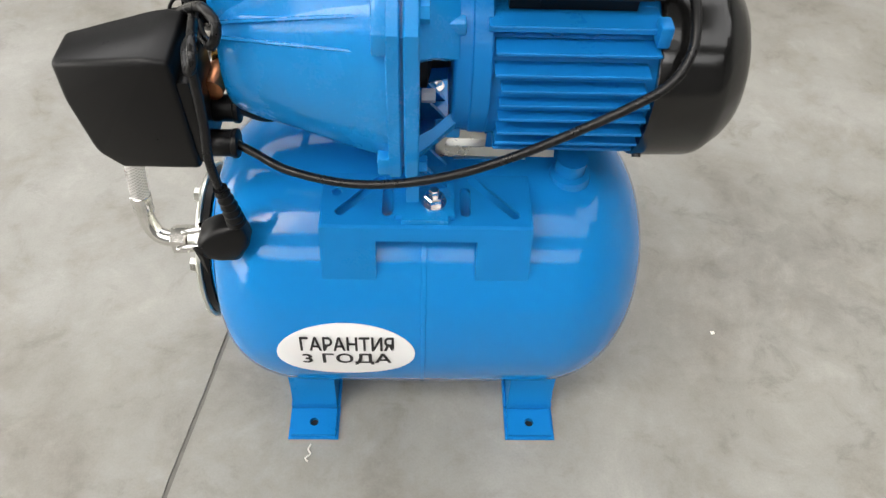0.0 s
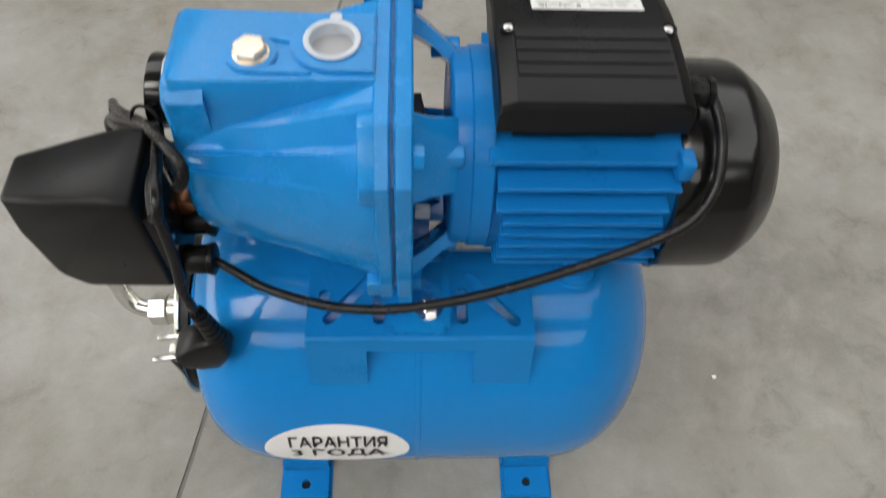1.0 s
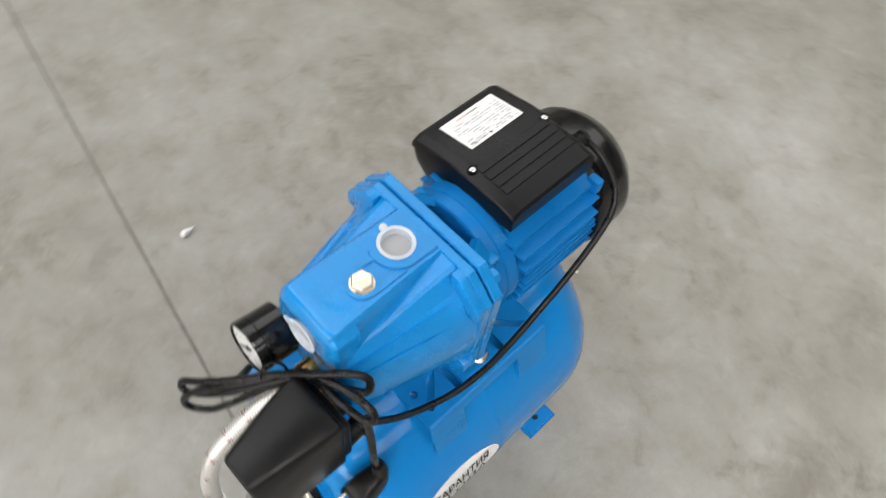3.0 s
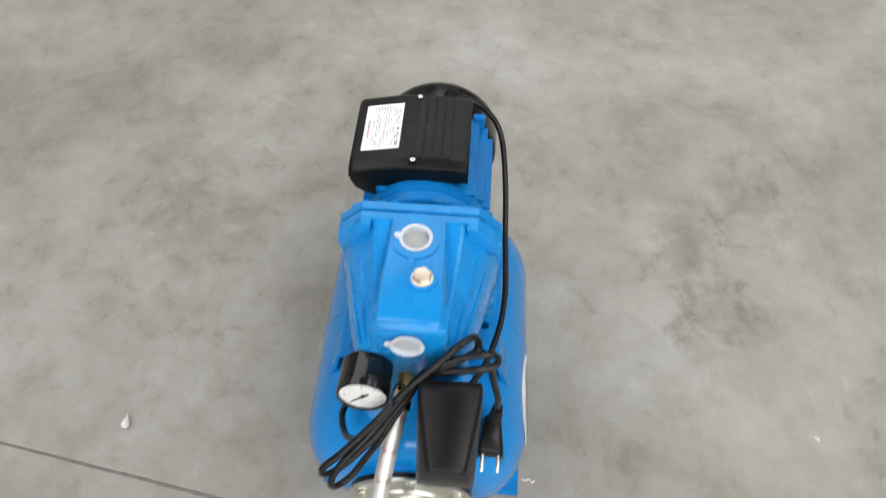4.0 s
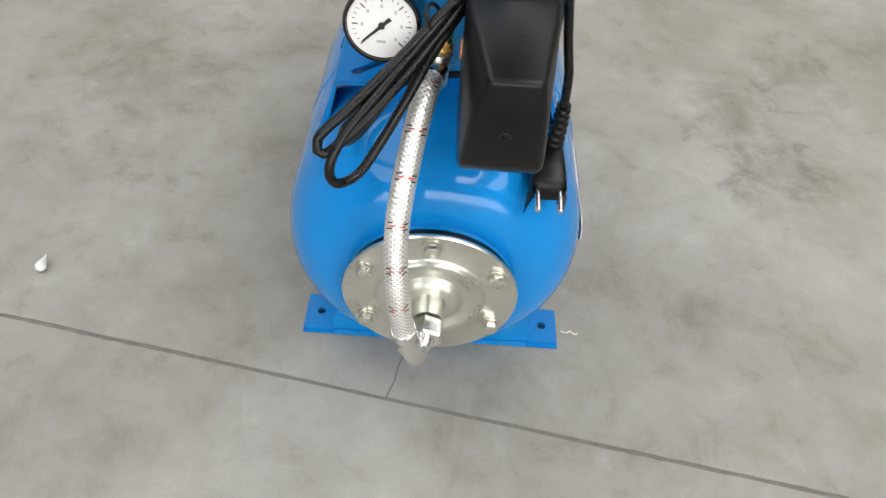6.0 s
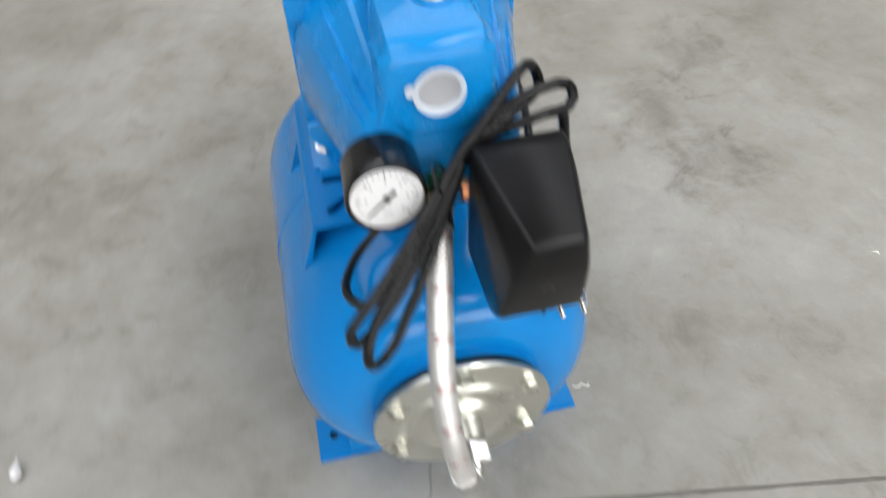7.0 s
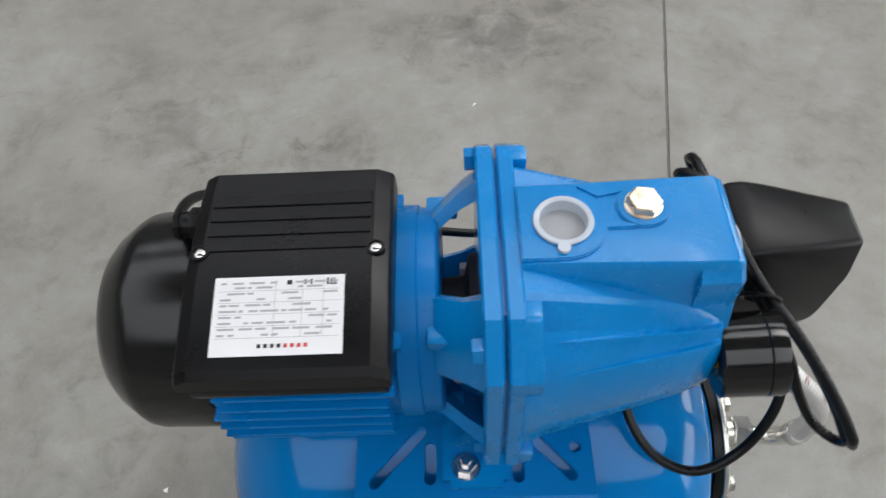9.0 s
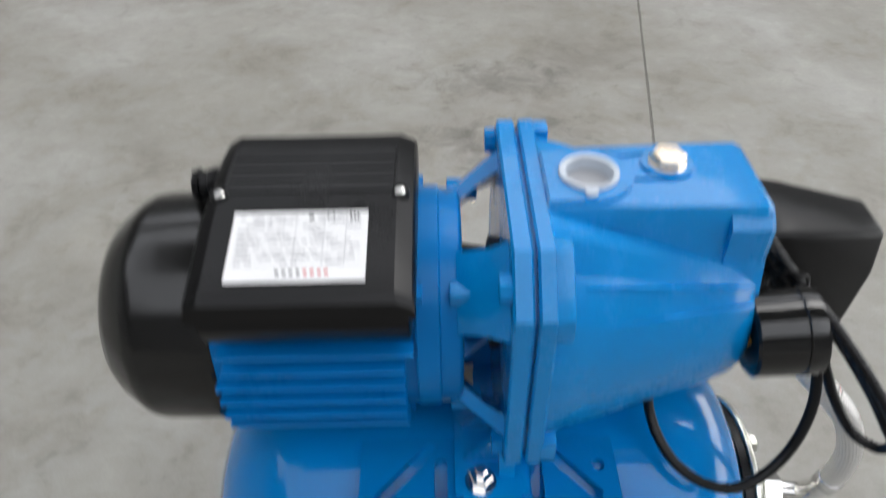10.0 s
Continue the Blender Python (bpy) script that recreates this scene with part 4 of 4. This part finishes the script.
hull(bm, [(-0.1640, -0.0670, 0.3225), (-0.1640, -0.0080, 0.3225), (-0.1640, -0.0670, 0.4180), (-0.1640, -0.0080, 0.4180), (-0.1790, -0.0672, 0.4205), (-0.1790, -0.0078, 0.4205),
          (-0.2220, -0.0650, 0.3205), (-0.2220, -0.0095, 0.3205), (-0.2370, -0.0645, 0.3360), (-0.2370, -0.0098, 0.3360), (-0.2450, -0.0600, 0.3800), (-0.2450, -0.0150, 0.3800),
          (-0.2460, -0.0550, 0.4085), (-0.2460, -0.0225, 0.4085)], 0.0042, 3)
part("cover", bm, BLACK_PLASTIC, switch, "tapered satin black cover", smooth=40)
bm = B()
revolve(bm, [(0, 0.0042), (0.0008, 0.0040), (0.0010, 0.0030), (0.0004, 0.0028), (0.0003, 0.0)], (-0.2418, -0.0365, 0.3665), (-0.93, 0, -0.25), 16)
part("cover_screw", bm, BLACK_GLOSS, switch)
bm = B()
box(bm, -0.1660, -0.1560, -0.0640, -0.0110, 0.3270, 0.4000, 0.002)
part("base_plate", bm, BLACK_PLASTIC, switch)
bm = B()
for y, z in ((-0.0560, 0.384), (-0.0560, 0.371), (-0.0560, 0.358)):
    rod(bm, (-0.1565, y, z), (-0.1545, y, z), 0.0026, 12)
part("terminal_screw", bm, CHROME, switch, "bright terminal screws")
for y, z in ((-0.0520, 0.3360), (-0.0300, 0.3500)):
    bm = B()
    rod(bm, (-0.1570, y, z), (-0.1410, y, z), 0.0100, 24, 0.0012)
    rod(bm, (-0.1415, y, z), (-0.1370, y, z), 0.0112, 10, 0.001)
    part("cable_gland", bm, BLACK_PLASTIC, switch)

# ---- flexible braided hose from fitting to tank ----
hose = thing("flexible_hose", "braided steel hose with chromed ends joining fitting and tank", "hose")
hp = smooth_path([(-0.1590, 0.0095, 0.3560), (-0.1850, 0.0150, 0.3480), (-0.2130, 0.0220, 0.3210), (-0.2430, 0.0275, 0.2850), (-0.2600, 0.0262, 0.2450), (-0.2660, 0.0220, 0.2080), (-0.2670, 0.0175, 0.1850)], 0.003)
sleeve = part("sleeve", tube(B(), hp, 0.0086, 28), BRAID, hose, "silver braided steel sleeve")
for mat, off, nm in ((INK, 0.0, "dark_mark"), (RED_INK, 0.9, "red_mark")):
    bm = B()
    for i in range(6, len(hp) - 6, 10):
        d = (hp[i + 1] - hp[i - 1]).normalized()
        side = Vector((0, 1, 0)) - d * d.y
        side.normalize()
        fwd = side.cross(d)
        if fwd.x > 0:
            fwd = -fwd
        for ang in (-0.75 + off * 0.3, 0.55 - off * 0.3):
            n = fwd * math.cos(ang) + side * math.sin(ang)
            tgt = d.cross(n)
            for q in (0.0, 0.0042) if off == 0 else (0.0021,):
                c = hp[i] + d * q + n * 0.0089
                bm.faces.new([bm.verts.new(c + tgt * a + d * b) for a, b in ((-0.0021, -0.0006), (0.0021, 0.0001), (0.0021, 0.0011), (-0.0021, 0.0004))])
    tagged(part(nm, bm, mat, sleeve), kind="stuff")
bm = B()
e, d = hp[-1], (hp[-1] - hp[-3]).normalized()
revolve(bm, [(-0.013, 0.0093), (-0.0125, 0.0098), (-0.004, 0.0098), (-0.003, 0.0092), (0.004, 0.0096), (0.0075, 0.0090), (0.008, 0.0075)], e, d, 28)
part("ferrule", bm, CHROME, hose)
bm = B()
revolve(bm, [(-0.004, 0.0095), (0.010, 0.0099), (0.011, 0.0090)], hp[0], hp[2] - hp[0], 28)
part("ferrule", bm, CHROME, hose)
ep = smooth_path([e + d * 0.004, (-0.2660, 0.0130, 0.1680), (-0.2600, 0.0085, 0.1560), (-0.2500, 0.0055, 0.1520), (-0.2380, 0.0040, 0.1525), (-0.2300, 0.0032, 0.1535)], 0.002)
part("elbow", tube(B(), ep, 0.0082, 24), CHROME, hose, "chromed bent tube", smooth=60)
bm = B()
revolve(bm, [(0, 0.0128), (0.0012, 0.0145), (0.0150, 0.0145), (0.0162, 0.0130)], (-0.2430, 0.0038, 0.1525), (1, -0.03, 0.08), 6, 0.4)
part("union_nut", bm, CHROME, hose, "bright hexagon union nut")

# ---- motor cable ----
cable = thing("motor_cable", "black rubber cable sagging from motor to pressure switch", "cable")
cp = smooth_path([(0.1640, GY, GZ), (0.1690, -0.0285, 0.4530), (0.1700, -0.0450, 0.4445), (0.1675, -0.0615, 0.4310), (0.1560, -0.0740, 0.4160), (0.1320, -0.0805, 0.4010), (0.0930, -0.0850, 0.3790), (0.0580, -0.0870, 0.3600), (0.0210, -0.0890, 0.3450), (-0.0180, -0.0900, 0.3360), (-0.0580, -0.0850, 0.3300), (-0.1000, -0.0720, 0.3290), (-0.1280, -0.0580, 0.3340), (-0.1400, -0.0520, 0.3360)], 0.004)
part("sheath", tube(B(), cp, 0.0033, 14), RUBBER, cable, smooth=60)

# ---- coiled mains lead with its plug ----
lead = thing("power_lead", "black coiled mains lead tied in front of the pump", "power cable")
start = smooth_path([(-0.1400, -0.0300, 0.3500), (-0.1200, -0.0150, 0.3280), (-0.1050, 0.0280, 0.3080), (-0.1180, 0.0620, 0.2900), (-0.1480, 0.0780, 0.2860), (-0.1800, 0.0680, 0.3030), (-0.1960, 0.0480, 0.3400), (-0.1880, 0.0220, 0.3800), (-0.1580, -0.0140, 0.4150)], 0.004)
part("lead_in", tube(B(), start, 0.0034, 12), RUBBER, lead, smooth=60)
loops = (
    [(-0.2300, 0.0795, 0.3445), (-0.2190, 0.0600, 0.3620), (-0.1980, 0.0310, 0.3860), (-0.1750, 0.0050, 0.4070), (-0.1560, -0.0240, 0.4300), (-0.1400, -0.0460, 0.4450), (-0.1310, -0.0570, 0.4400), (-0.1360, -0.0600, 0.4270), (-0.1480, -0.0400, 0.4210), (-0.1590, -0.0130, 0.4120), (-0.1790, 0.0060, 0.3960), (-0.2040, 0.0290, 0.3740), (-0.2230, 0.0550, 0.3500), (-0.2320, 0.0760, 0.3340)],
    [(-0.2370, 0.0720, 0.3280), (-0.2260, 0.0620, 0.3480), (-0.2060, 0.0360, 0.3760), (-0.1800, 0.0090, 0.4010), (-0.1600, -0.0120, 0.4190), (-0.1500, -0.0430, 0.4320), (-0.1450, -0.0690, 0.4350), (-0.1440, -0.0790, 0.4285), (-0.1490, -0.0760, 0.4195), (-0.1550, -0.0520, 0.4200), (-0.1580, -0.0140, 0.4080), (-0.1830, 0.0090, 0.3860), (-0.2020, 0.0270, 0.3560), (-0.2130, 0.0420, 0.3300), (-0.2250, 0.0560, 0.3120), (-0.2360, 0.0690, 0.3130)],
)
for lp in loops:
    part("coil", tube(B(), smooth_path(lp, 0.004, True), 0.0034, 12, True), RUBBER, lead, smooth=60)
bm = B()
tie = [Vector((-0.1750, 0.0100, 0.4000)) + Vector((0.0100 * math.cos(a), 0.0050 * math.sin(a) - 0.003 * math.cos(a), 0.0110 * math.sin(a))) for a in [2 * math.pi * k / 24 for k in range(24)]]
part("tie", tube(bm, tie, 0.0013, 8, True), BLACK_PLASTIC, lead)
tail = smooth_path([(-0.1480, -0.0730, 0.4190), (-0.1480, -0.0790, 0.3800), (-0.1500, -0.0845, 0.3500), (-0.1475, -0.0860, 0.3180)], 0.004)
part("tail", tube(B(), tail, 0.0034, 12), RUBBER, lead, smooth=60)
PC = Vector((-0.1560, -0.0830, 0.2680))
bm = B()
rl = smooth_path([(-0.1475, -0.0860, 0.3240), (-0.1445, -0.0865, 0.3050), (-0.1430, -0.0855, 0.2850)], 0.0012)
tube(bm, rl, lambda f: 0.0048 + 0.0024 * f + 0.0007 * math.cos(f * 40), 16)
part("strain_relief", bm, BLACK_PLASTIC, lead, smooth=60)
bm = B()
hull(bm, [(PC.x + 0.84 * (x - PC.x) - 0.001, PC.y + 0.84 * (y - PC.y), PC.z + 0.84 * (z - PC.z)) for x, y, z in
          [(-0.1300, -0.0960, 0.2660), (-0.1300, -0.0710, 0.2660), (-0.1350, -0.0930, 0.2910), (-0.1350, -0.0750, 0.2910), (-0.1440, -0.0960, 0.2420), (-0.1440, -0.0710, 0.2420), (-0.1740, -0.1020, 0.2480), (-0.1740, -0.0640, 0.2480), (-0.1790, -0.0990, 0.2540), (-0.1790, -0.0670, 0.2540), (-0.1790, -0.0990, 0.2700), (-0.1790, -0.0670, 0.2700), (-0.1600, -0.0970, 0.2850), (-0.1600, -0.0690, 0.2850)]], 0.0045, 4)
plug = part("plug", bm, BLACK_PLASTIC, lead, "black moulded two-pin plug", smooth=40)
for y in (-0.0915, -0.0745):
    bm = B()
    rod(bm, (-0.1740, y, 0.2640), (-0.1930, y, 0.2590), 0.0024, 14, 0.0008)
    part("pin", bm, CHROME, plug, "bright metal plug pin")

# ---- scraps on the floor ----
def scrap(name, label, cat, pts, r, mat):
    ob = new(name, bpy.data.meshes.new(name))
    bm = B()
    tube(bm, smooth_path(pts, 0.002), r, 6)
    finish(ob, bm, mat, 60)
    return tagged(ob, label, cat)


def chip(x, y, s, mat=CHIP, seed=0, label="tiny pale paint chip lying on the concrete"):
    ob = new("paint_chip", bpy.data.meshes.new("paint_chip"))
    rr = random.Random(seed)
    bm = B()
    hull(bm, [(x + s * rr.uniform(-1, 1), y + s * rr.uniform(-1, 1), s * h) for h in (0.0, 0.0, 0.0, 0.45, 0.5, 0.4)])
    finish(ob, bm, mat)
    return tagged(ob, label, "debris", group="paint chips on the floor")


chip(0.336, -0.005, 0.0034, seed=1)
chip(-0.022, -0.575, 0.0042, seed=2)
drop = tagged(new("plastic_drop", bpy.data.meshes.new("plastic_drop")), "small clear plastic drop lying on the concrete", "debris")
bm = B()
revolve(bm, [(0, 0.0), (0.0015, 0.004), (0.006, 0.0062), (0.012, 0.0048), (0.019, 0.0018), (0.024, 0.0006), (0.0245, 0)], (-0.083, 0.4385, 0.0060), (1, 0.06, 0.02), 18)
finish(drop, bm, material("clear_pale_plastic", (0.62, 0.62, 0.62), 0.12, vary=0.2, scale=200, bump=0.0), 60)
scrap("plastic_shaving", "curled white plastic shaving beside the tank foot", "debris", [(-0.1130, -0.1420, 0.0010), (-0.1150, -0.1480, 0.0022), (-0.1120, -0.1520, 0.0012), (-0.1170, -0.1570, 0.0026), (-0.1140, -0.1600, 0.0010)], 0.0009, CHIP)
scrap("straw", "short dry straw lying on the concrete", "debris", [(-0.335, 0.585, 0.0015), (-0.322, 0.570, 0.0018), (-0.305, 0.558, 0.0015)], 0.0014, STRAW)
